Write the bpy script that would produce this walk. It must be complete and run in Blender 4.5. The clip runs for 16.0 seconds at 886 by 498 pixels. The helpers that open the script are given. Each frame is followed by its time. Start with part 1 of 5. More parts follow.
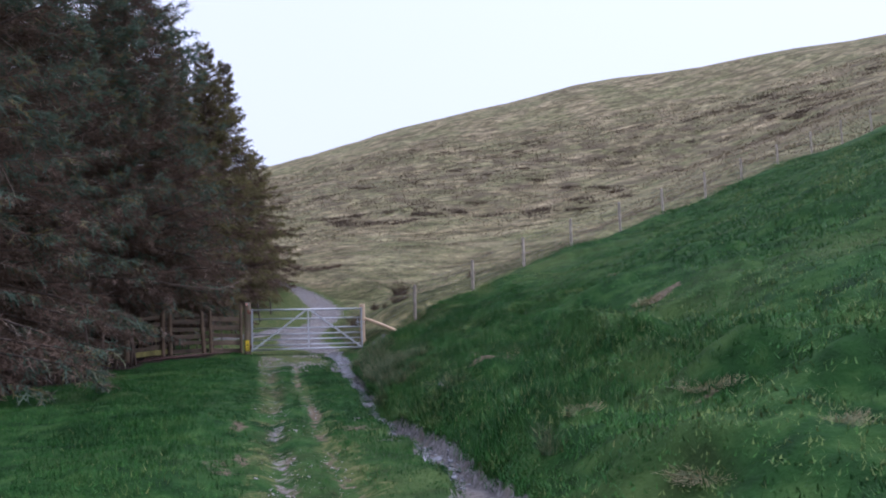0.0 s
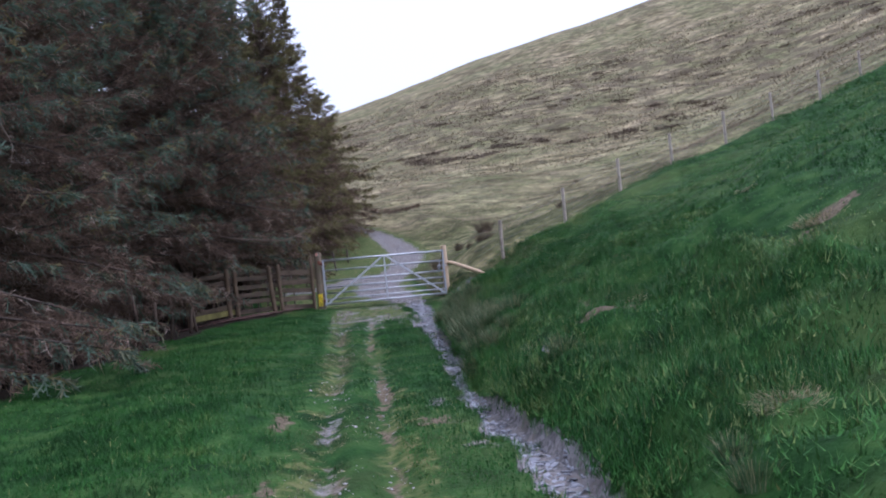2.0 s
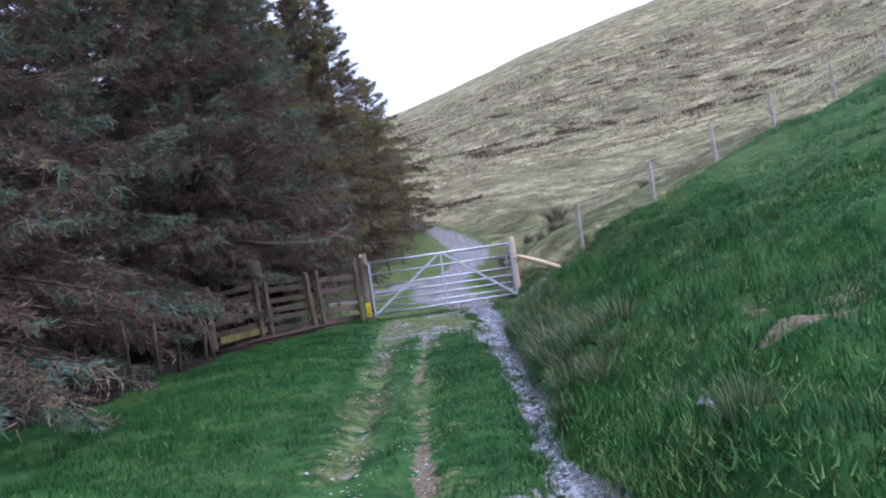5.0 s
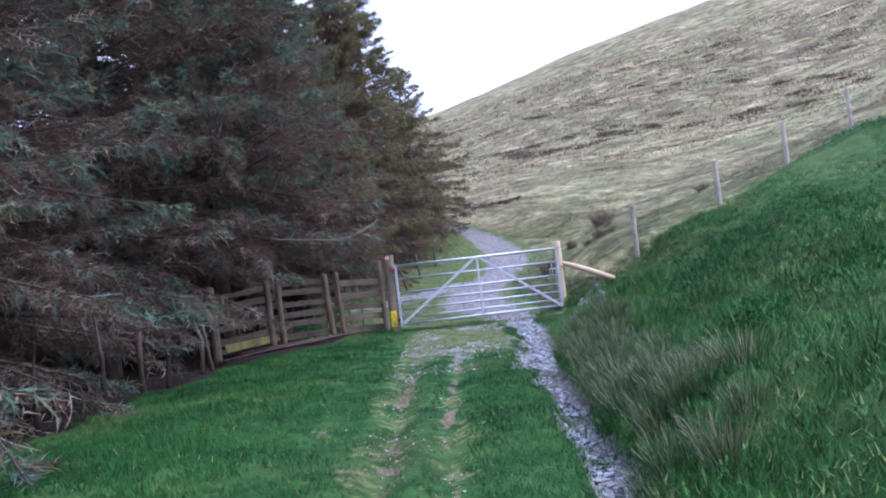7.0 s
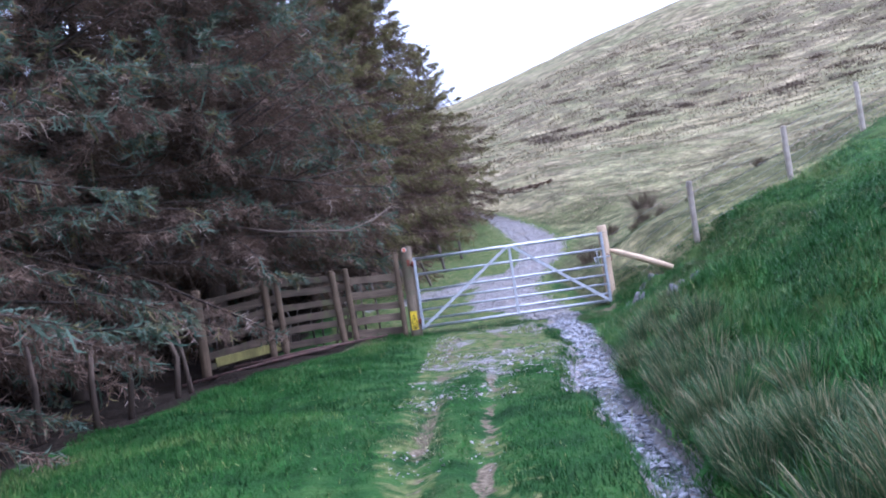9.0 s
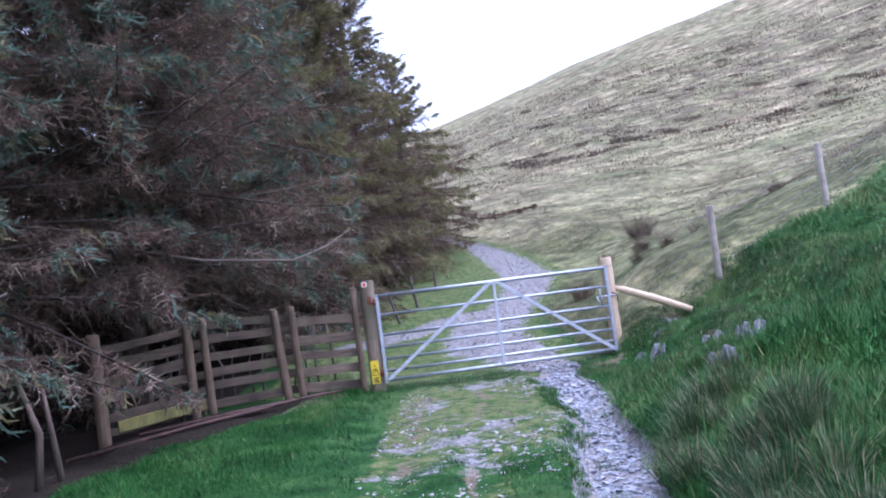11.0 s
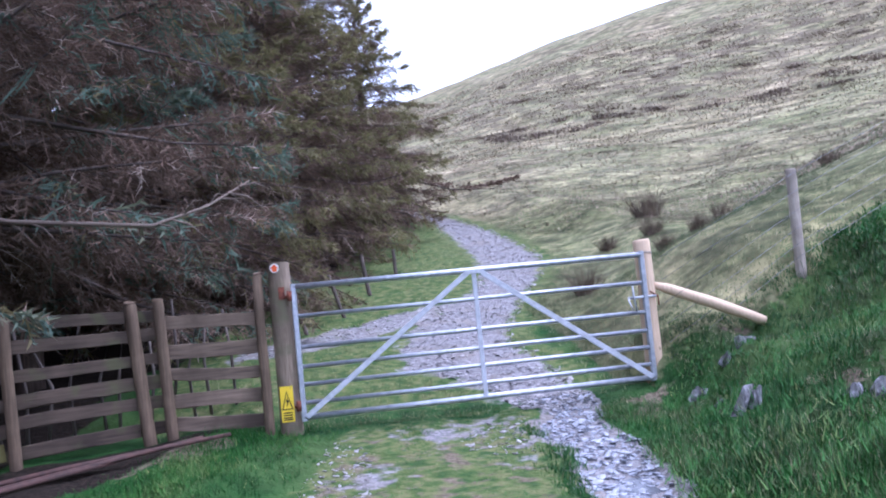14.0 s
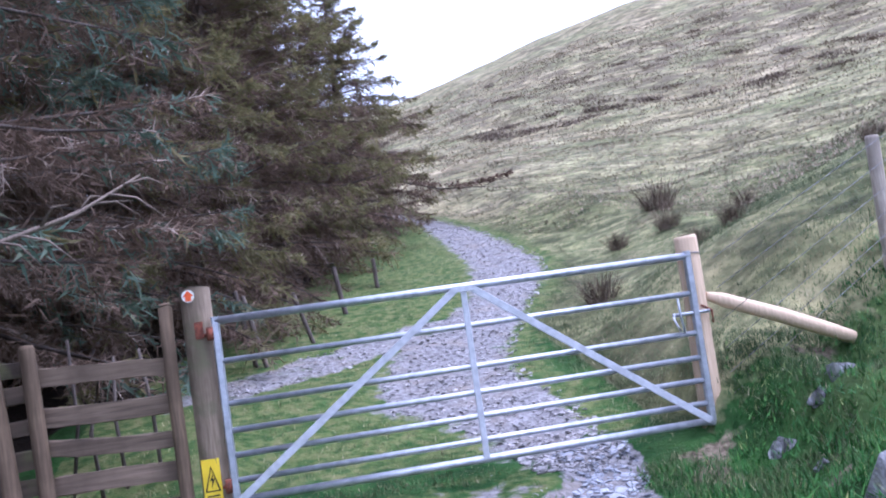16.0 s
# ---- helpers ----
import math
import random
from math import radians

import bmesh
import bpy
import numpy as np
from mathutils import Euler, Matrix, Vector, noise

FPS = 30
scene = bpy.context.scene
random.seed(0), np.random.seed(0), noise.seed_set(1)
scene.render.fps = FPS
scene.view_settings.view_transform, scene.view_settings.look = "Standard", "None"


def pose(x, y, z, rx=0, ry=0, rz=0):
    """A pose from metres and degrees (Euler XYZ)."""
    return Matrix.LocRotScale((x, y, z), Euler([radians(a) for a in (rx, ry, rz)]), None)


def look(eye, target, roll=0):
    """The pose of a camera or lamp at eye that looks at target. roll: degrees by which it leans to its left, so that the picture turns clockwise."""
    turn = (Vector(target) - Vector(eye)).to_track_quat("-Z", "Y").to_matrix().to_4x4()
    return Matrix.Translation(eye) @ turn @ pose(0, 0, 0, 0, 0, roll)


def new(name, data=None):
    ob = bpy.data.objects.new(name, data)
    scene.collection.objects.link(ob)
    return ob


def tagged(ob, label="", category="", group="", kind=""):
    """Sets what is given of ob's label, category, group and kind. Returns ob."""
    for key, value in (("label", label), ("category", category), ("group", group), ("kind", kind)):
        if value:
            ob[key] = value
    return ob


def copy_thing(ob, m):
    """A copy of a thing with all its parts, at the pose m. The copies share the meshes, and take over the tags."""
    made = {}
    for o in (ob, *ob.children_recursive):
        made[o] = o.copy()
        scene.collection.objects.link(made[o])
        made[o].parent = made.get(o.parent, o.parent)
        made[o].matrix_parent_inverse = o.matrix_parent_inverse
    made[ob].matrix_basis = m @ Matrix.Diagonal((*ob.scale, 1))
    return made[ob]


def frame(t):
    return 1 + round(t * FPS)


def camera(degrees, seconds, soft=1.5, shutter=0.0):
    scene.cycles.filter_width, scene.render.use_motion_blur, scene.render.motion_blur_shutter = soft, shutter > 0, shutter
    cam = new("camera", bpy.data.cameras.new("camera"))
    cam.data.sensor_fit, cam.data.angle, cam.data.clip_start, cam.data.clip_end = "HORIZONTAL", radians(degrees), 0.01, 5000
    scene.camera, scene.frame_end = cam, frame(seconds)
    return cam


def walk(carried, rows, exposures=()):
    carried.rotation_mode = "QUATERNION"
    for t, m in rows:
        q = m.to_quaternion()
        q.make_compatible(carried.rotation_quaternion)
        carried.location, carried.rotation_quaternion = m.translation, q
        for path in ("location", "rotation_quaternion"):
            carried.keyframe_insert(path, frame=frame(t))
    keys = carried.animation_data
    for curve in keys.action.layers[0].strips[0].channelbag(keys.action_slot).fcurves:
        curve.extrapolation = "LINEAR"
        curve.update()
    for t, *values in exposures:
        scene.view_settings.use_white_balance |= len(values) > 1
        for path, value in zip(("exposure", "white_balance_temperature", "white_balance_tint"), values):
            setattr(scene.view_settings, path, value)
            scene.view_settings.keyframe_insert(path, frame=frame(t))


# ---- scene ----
cam = camera(55.0, 16.0, soft=2.0)
EXPOSURES = [(0, 0.35, 5250, 23), (3, 0.75, 5080, 22), (6, 1.12, 4870, 23), (10, 1.42, 4780, 26), (13, 1.40, 4780, 27), (16, 1.46, 4800, 27)]
PATH = [
    (0, (-2.455, -23.399, -0.015), (-1.814, -21.519, 0.221), -2.1),
    (0.5, (-2.261, -22.845, 0.027), (-1.644, -20.957, 0.264), -3.3),
    (1, (-2.068, -22.09, 0.079), (-1.508, -20.186, 0.324), -3.7),
    (1.5, (-1.885, -21.486, 0.137), (-1.37, -19.56, 0.296), -4.7),
    (2, (-1.723, -20.922, 0.186), (-1.278, -18.974, 0.287), -5.7),
    (2.5, (-1.604, -20.395, 0.239), (-1.183, -18.447, 0.397), -4.4),
    (3, (-1.429, -19.836, 0.283), (-1.045, -17.878, 0.422), -6.0),
    (3.2, (-1.37, -19.623, 0.308), (-0.989, -17.663, 0.429), -6.5),
    (5.3, (-0.913, -17.312, 0.276), (-0.634, -15.335, 0.393), -8.6),
    (5.5, (-0.887, -17.14, 0.314), (-0.612, -15.165, 0.467), -8.5),
    (6, (-0.815, -16.628, 0.338), (-0.539, -14.654, 0.506), -8.3),
    (6.5, (-0.78, -16.162, 0.401), (-0.523, -14.187, 0.585), -7.7),
    (7, (-0.755, -15.589, 0.418), (-0.54, -13.605, 0.55), -6.8),
    (7.5, (-0.676, -15.044, 0.442), (-0.462, -13.058, 0.535), -8.1),
    (8, (-0.567, -14.465, 0.471), (-0.38, -12.476, 0.56), -10.4),
    (8.5, (-0.575, -13.917, 0.494), (-0.397, -11.927, 0.591), -7.8),
    (9, (-0.52, -13.339, 0.532), (-0.368, -11.348, 0.652), -8.2),
    (9.5, (-0.46, -12.817, 0.585), (-0.303, -10.835, 0.806), -8.4),
    (9.7, (-0.453, -12.552, 0.594), (-0.296, -10.566, 0.768), -8.2),
    (11.8, (-0.104, -9.89, 0.884), (0.17, -7.917, 1.055), -6.2),
    (12, (-0.102, -9.64, 0.888), (0.162, -7.663, 1.042), -5.0),
    (12.5, (-0.007, -9.022, 0.922), (0.274, -7.046, 1.054), -5.2),
    (13, (0.088, -8.372, 0.964), (0.375, -6.396, 1.082), -5.3),
    (13.5, (0.208, -7.752, 1.013), (0.498, -5.776, 1.114), -6.1),
    (14, (0.292, -7.123, 1.029), (0.571, -5.146, 1.142), -5.7),
    (14.5, (0.401, -6.581, 1.1), (0.689, -4.608, 1.246), -6.1),
    (15, (0.552, -6.01, 1.123), (0.838, -4.035, 1.266), -8.5),
    (15.5, (0.56, -5.512, 1.151), (0.854, -3.537, 1.261), -5.8),
    (16, (0.668, -5.25, 1.168), (0.962, -3.275, 1.287), -8.1),
]
walk(cam, [(t, look(eye, target, roll)) for t, eye, target, roll in PATH], EXPOSURES)

# ---- world, sun, exposure ----
SUN_EL, SUN_AZ = radians(69), radians(100)
world = bpy.data.worlds.new("sky")
scene.world = world
world.use_nodes = True
wn = world.node_tree.nodes
sky = wn.new("ShaderNodeTexSky")
sky.sky_type, sky.sun_disc = "NISHITA", False
sky.sun_elevation, sky.sun_rotation = SUN_EL, SUN_AZ
sky.air_density, sky.dust_density, sky.ozone_density = 1.0, 10.0, 1.0
wn["Background"].inputs["Strength"].default_value = 0.15
cloud = wn.new("ShaderNodeMix")
cloud.data_type = "RGBA"
cloud.inputs[0].default_value, cloud.inputs[7].default_value = 0.7, (6.35, 6.3, 6.3, 1)
world.node_tree.links.new(sky.outputs[0], cloud.inputs[6])
world.node_tree.links.new(cloud.outputs[2], wn["Background"].inputs["Color"])
sun_data = bpy.data.lights.new("sun", "SUN")
sun_data.energy, sun_data.angle, sun_data.color = 0.95, radians(50), (1.0, 0.95, 0.88)
sun = new("sun", sun_data)
sun.matrix_world = look((0, 0, 60), Vector((0, 0, 60)) - Vector((math.sin(SUN_AZ) * math.cos(SUN_EL), math.cos(SUN_AZ) * math.cos(SUN_EL), math.sin(SUN_EL))) * 10)

rng = np.random.default_rng(7)


# ---- materials ----
def graph(name, rough=0.9, metal=0.0):
    mat = bpy.data.materials.new(name)
    mat.use_nodes = True
    bsdf = mat.node_tree.nodes["Principled BSDF"]
    bsdf.inputs["Roughness"].default_value, bsdf.inputs["Metallic"].default_value = rough, metal
    bsdf.inputs["Specular IOR Level"].default_value = 0.3
    return mat, mat.node_tree.nodes, mat.node_tree.links, bsdf


def tex(nodes, links, scale, detail=4.0, stretch=None, coord="Object"):
    tc = nodes.new("ShaderNodeTexCoord")
    nz = nodes.new("ShaderNodeTexNoise")
    nz.inputs["Scale"].default_value, nz.inputs["Detail"].default_value = scale, detail
    if stretch:
        mp = nodes.new("ShaderNodeMapping")
        mp.inputs["Scale"].default_value = stretch
        links.new(tc.outputs[coord], mp.inputs["Vector"])
        links.new(mp.outputs[0], nz.inputs["Vector"])
    else:
        links.new(tc.outputs[coord], nz.inputs["Vector"])
    return nz.outputs["Fac"]


def ramp(nodes, links, fac, *stops):
    r = nodes.new("ShaderNodeValToRGB")
    while len(r.color_ramp.elements) < len(stops):
        r.color_ramp.elements.new(0.5)
    for e, (p, c) in zip(r.color_ramp.elements, stops):
        e.position, e.color = p, (*c, 1) if len(c) == 3 else c
    links.new(fac, r.inputs["Fac"])
    return r.outputs["Color"]


def blend(nodes, links, fac, a, b, kind="MIX"):
    m = nodes.new("ShaderNodeMix")
    m.data_type, m.blend_type = "RGBA", kind
    for socket, v in ((m.inputs[0], fac), (m.inputs[6], a), (m.inputs[7], b)):
        if isinstance(v, (int, float)):
            socket.default_value = v
        elif isinstance(v, tuple):
            socket.default_value = (*v, 1)
        else:
            links.new(v, socket)
    return m.outputs[2]


def bump(nodes, links, bsdf, height, strength, distance):
    b = nodes.new("ShaderNodeBump")
    b.inputs["Strength"].default_value, b.inputs["Distance"].default_value = strength, distance
    links.new(height, b.inputs["Height"])
    links.new(b.outputs[0], bsdf.inputs["Normal"])


def value(nodes, name):
    a = nodes.new("ShaderNodeAttribute")
    a.attribute_name = name
    return a.outputs["Fac"]


def mat_wood(name, light, dark, scale=9.0, moss=None, along=(9, 9, 0.7), stain=1.0):
    mat, n, l, b = graph(name, 0.85)
    grain = tex(n, l, scale, 6, along)
    col = ramp(n, l, grain, (0.3, dark), (0.7, light))
    col = blend(n, l, ramp(n, l, tex(n, l, 2.3, 5), (0.42, (0, 0, 0)), (0.66, (stain, stain, stain))), col, tuple(0.5 * c for c in dark))
    if moss:
        col = blend(n, l, ramp(n, l, tex(n, l, 5.0, 6), (0.52, (0, 0, 0)), (0.68, (1, 1, 1))), col, moss)
    info = n.new("ShaderNodeObjectInfo")
    col = blend(n, l, 0.25, col, ramp(n, l, info.outputs["Random"], (0, tuple(0.6 * c for c in dark)), (1, light)))
    l.new(col, b.inputs["Base Color"])
    bump(n, l, b, grain, 0.5, 0.01)
    return mat


def mat_plain(name, light, dark, rough=0.6, metal=0.0, scale=14.0, strength=0.2):
    mat, n, l, b = graph(name, rough, metal)
    nz = tex(n, l, scale, 6)
    l.new(ramp(n, l, nz, (0.35, dark), (0.65, light)), b.inputs["Base Color"])
    bump(n, l, b, nz, strength, 0.004)
    return mat


def mat_tone(name, stops, rough=0.75, trans=0.0, turf=False):
    """Colour by the mesh's own tone value, one for each blade or twig."""
    mat, n, l, b = graph(name, rough)
    col = ramp(n, l, value(n, "tone"), *stops)
    col = blend(n, l, 0.35, col, ramp(n, l, tex(n, l, 1.1, 3), (0.3, (0.45, 0.45, 0.45)), (0.7, (1.5, 1.5, 1.5))), "MULTIPLY")
    l.new(col, b.inputs["Base Color"])
    if turf:
        # blades of a sward take the light as the sward does
        up = n.new("ShaderNodeCombineXYZ")
        up.inputs[2].default_value = 1.0
        own = n.new("ShaderNodeNewGeometry")
        lean = n.new("ShaderNodeVectorMath")
        lean.operation = "SCALE"
        lean.inputs["Scale"].default_value = 0.32
        l.new(own.outputs["Normal"], lean.inputs[0])
        both = n.new("ShaderNodeVectorMath")
        l.new(up.outputs[0], both.inputs[0])
        l.new(lean.outputs[0], both.inputs[1])
        unit_up = n.new("ShaderNodeVectorMath")
        unit_up.operation = "NORMALIZE"
        l.new(both.outputs[0], unit_up.inputs[0])
        l.new(unit_up.outputs[0], b.inputs["Normal"])
        b.inputs["Specular IOR Level"].default_value = 0.1
        trans = 0.0
    if trans:
        t = n.new("ShaderNodeBsdfTranslucent")
        l.new(col, t.inputs["Color"])
        mx = n.new("ShaderNodeMixShader")
        mx.inputs[0].default_value = trans
        l.new(b.outputs[0], mx.inputs[1])
        l.new(t.outputs[0], mx.inputs[2])
        l.new(mx.outputs[0], n["Material Output"].inputs["Surface"])
    return mat


def mat_ground():
    mat, n, l, b = graph("turf_moor_gravel", 0.95)
    b.inputs["Specular IOR Level"].default_value = 0.1
    fine, mid, wide = tex(n, l, 26, 6), tex(n, l, 3.1, 6), tex(n, l, 0.35, 5)
    streak = tex(n, l, 0.26, 8, (1.0, 1.7, 1.7))
    grass = ramp(n, l, mid, (0.32, (0.0095, 0.0310, 0.0075)), (0.5, (0.0185, 0.0570, 0.0125)), (0.7, (0.0440, 0.0940, 0.0230)))
    grass = blend(n, l, ramp(n, l, wide, (0.5, (0, 0, 0)), (0.75, (0.510, 0.510, 0.510))), grass, (0.102, 0.128, 0.043))
    moss = ramp(n, l, tex(n, l, 9.0, 7), (0.36, (0.034, 0.066, 0.018)), (0.5, (0.080, 0.106, 0.032)), (0.64, (0.130, 0.132, 0.055)))
    straw = ramp(n, l, streak, (0.30, (0.080, 0.072, 0.038)), (0.44, (0.158, 0.136, 0.076)), (0.56, (0.232, 0.200, 0.122)), (0.70, (0.335, 0.285, 0.185)))
    straw = blend(n, l, 0.55, straw, ramp(n, l, tex(n, l, 1.7, 7, (1, 2, 2)), (0.3, (0.35, 0.36, 0.3)), (0.7, (1.5, 1.45, 1.35))), "MULTIPLY")
    olive = ramp(n, l, tex(n, l, 1.6, 8, (1.0, 1.6, 1.6)), (0.30, (0.055, 0.080, 0.028)), (0.5, (0.112, 0.130, 0.052)), (0.72, (0.185, 0.180, 0.088)))
    moor = blend(n, l, ramp(n, l, tex(n, l, 0.12, 6), (0.42, (0, 0, 0)), (0.62, (0.5, 0.5, 0.5))), straw, olive)
    moor = blend(n, l, value(n, "lush"), moor, olive)
    moor = blend(n, l, 0.8, moor, ramp(n, l, tex(n, l, 0.9, 9, (1.0, 1.1, 1.1)), (0.38, (0.5, 0.5, 0.51)), (0.5, (0.99, 0.99, 0.98)), (0.62, (1.40, 1.40, 1.38))), "MULTIPLY")
    moor = blend(n, l, 0.8, moor, ramp(n, l, tex(n, l, 4.5, 8, (1.0, 1.2, 1.2)), (0.36, (0.5, 0.52, 0.48)), (0.5, (0.97, 0.97, 0.97)), (0.64, (1.5, 1.45, 1.4))), "MULTIPLY")
    brown = blend(n, l, value(n, "heath"), (0.0, 0.0, 0.0), ramp(n, l, tex(n, l, 0.34, 7, (1.3, 0.8, 0.8)), (0.46, (0, 0, 0)), (0.62, (0.8, 0.8, 0.8))))
    moor = blend(n, l, brown, moor, (0.085, 0.068, 0.042))
    heath = ramp(n, l, tex(n, l, 0.30, 8, (1.5, 0.8, 0.8)), (0.585, (0, 0, 0)), (0.66, (0.7, 0.7, 0.7)))
    moor = blend(n, l, blend(n, l, value(n, "heath"), (0.0, 0.0, 0.0), heath), moor, (0.075, 0.055, 0.035))
    vor = n.new("ShaderNodeTexVoronoi")
    vor.inputs["Scale"].default_value = 26
    tc = n.new("ShaderNodeTexCoord")
    l.new(tc.outputs["Object"], vor.inputs["Vector"])
    bw = n.new("ShaderNodeSeparateColor")
    l.new(vor.outputs["Color"], bw.inputs[0])
    gravel = ramp(n, l, bw.outputs[0], (0.0, (0.115, 0.107, 0.106)), (0.5, (0.180, 0.170, 0.168)), (1.0, (0.255, 0.245, 0.245)))
    gravel = blend(n, l, ramp(n, l, mid, (0.5, (0, 0, 0)), (0.7, (0.6, 0.6, 0.6))), gravel, (0.20, 0.17, 0.14))
    dirt = ramp(n, l, fine, (0.35, (0.076, 0.060, 0.041)), (0.65, (0.172, 0.140, 0.096)))
    # brown needle litter, sunk almost to black with the spruces' shade
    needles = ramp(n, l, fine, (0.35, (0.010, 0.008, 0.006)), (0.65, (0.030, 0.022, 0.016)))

    def edge(name, lo, hi):
        a = n.new("ShaderNodeMath")
        a.operation = "MULTIPLY_ADD"
        l.new(tex(n, l, 7.0, 6), a.inputs[0])
        a.inputs[1].default_value = 0.9
        l.new(value(n, name), a.inputs[2])
        return ramp(n, l, a.outputs[0], (lo, (0, 0, 0)), (hi, (1, 1, 1)))

    col = blend(n, l, edge("field", 0.85, 1.0), moor, grass)
    col = blend(n, l, edge("worn", 0.85, 1.05), col, moss)
    col = blend(n, l, edge("dirt", 0.88, 1.05), col, dirt)
    col = blend(n, l, edge("gravel", 0.86, 1.02), col, gravel)
    col = blend(n, l, edge("shaded_litter", 0.8, 1.0), col, needles)
    l.new(col, b.inputs["Base Color"])
    h = blend(n, l, 0.6, blend(n, l, 0.5, fine, mid), tex(n, l, 1.5, 7))
    bump(n, l, b, h, 0.8, 0.09)
    return mat


def mat_rock():
    """Grey slate with pale lichen, dark clefts and moss in the hollows."""
    mat, n, l, b = graph("outcrop_rock", 0.9)
    cleft = tex(n, l, 14, 8, (2.4, 1.0, 0.6))
    col = ramp(n, l, cleft, (0.34, (0.055, 0.053, 0.05)), (0.5, (0.14, 0.14, 0.143)), (0.7, (0.26, 0.26, 0.275)))
    col = blend(n, l, ramp(n, l, tex(n, l, 9, 6), (0.54, (0, 0, 0)), (0.62, (0.8, 0.8, 0.8))), col, (0.42, 0.42, 0.43))
    col = blend(n, l, ramp(n, l, tex(n, l, 6, 7), (0.30, (0.9, 0.9, 0.9)), (0.44, (0, 0, 0))), col, (0.06, 0.075, 0.025))
    l.new(col, b.inputs["Base Color"])
    bump(n, l, b, cleft, 1.0, 0.03)
    return mat


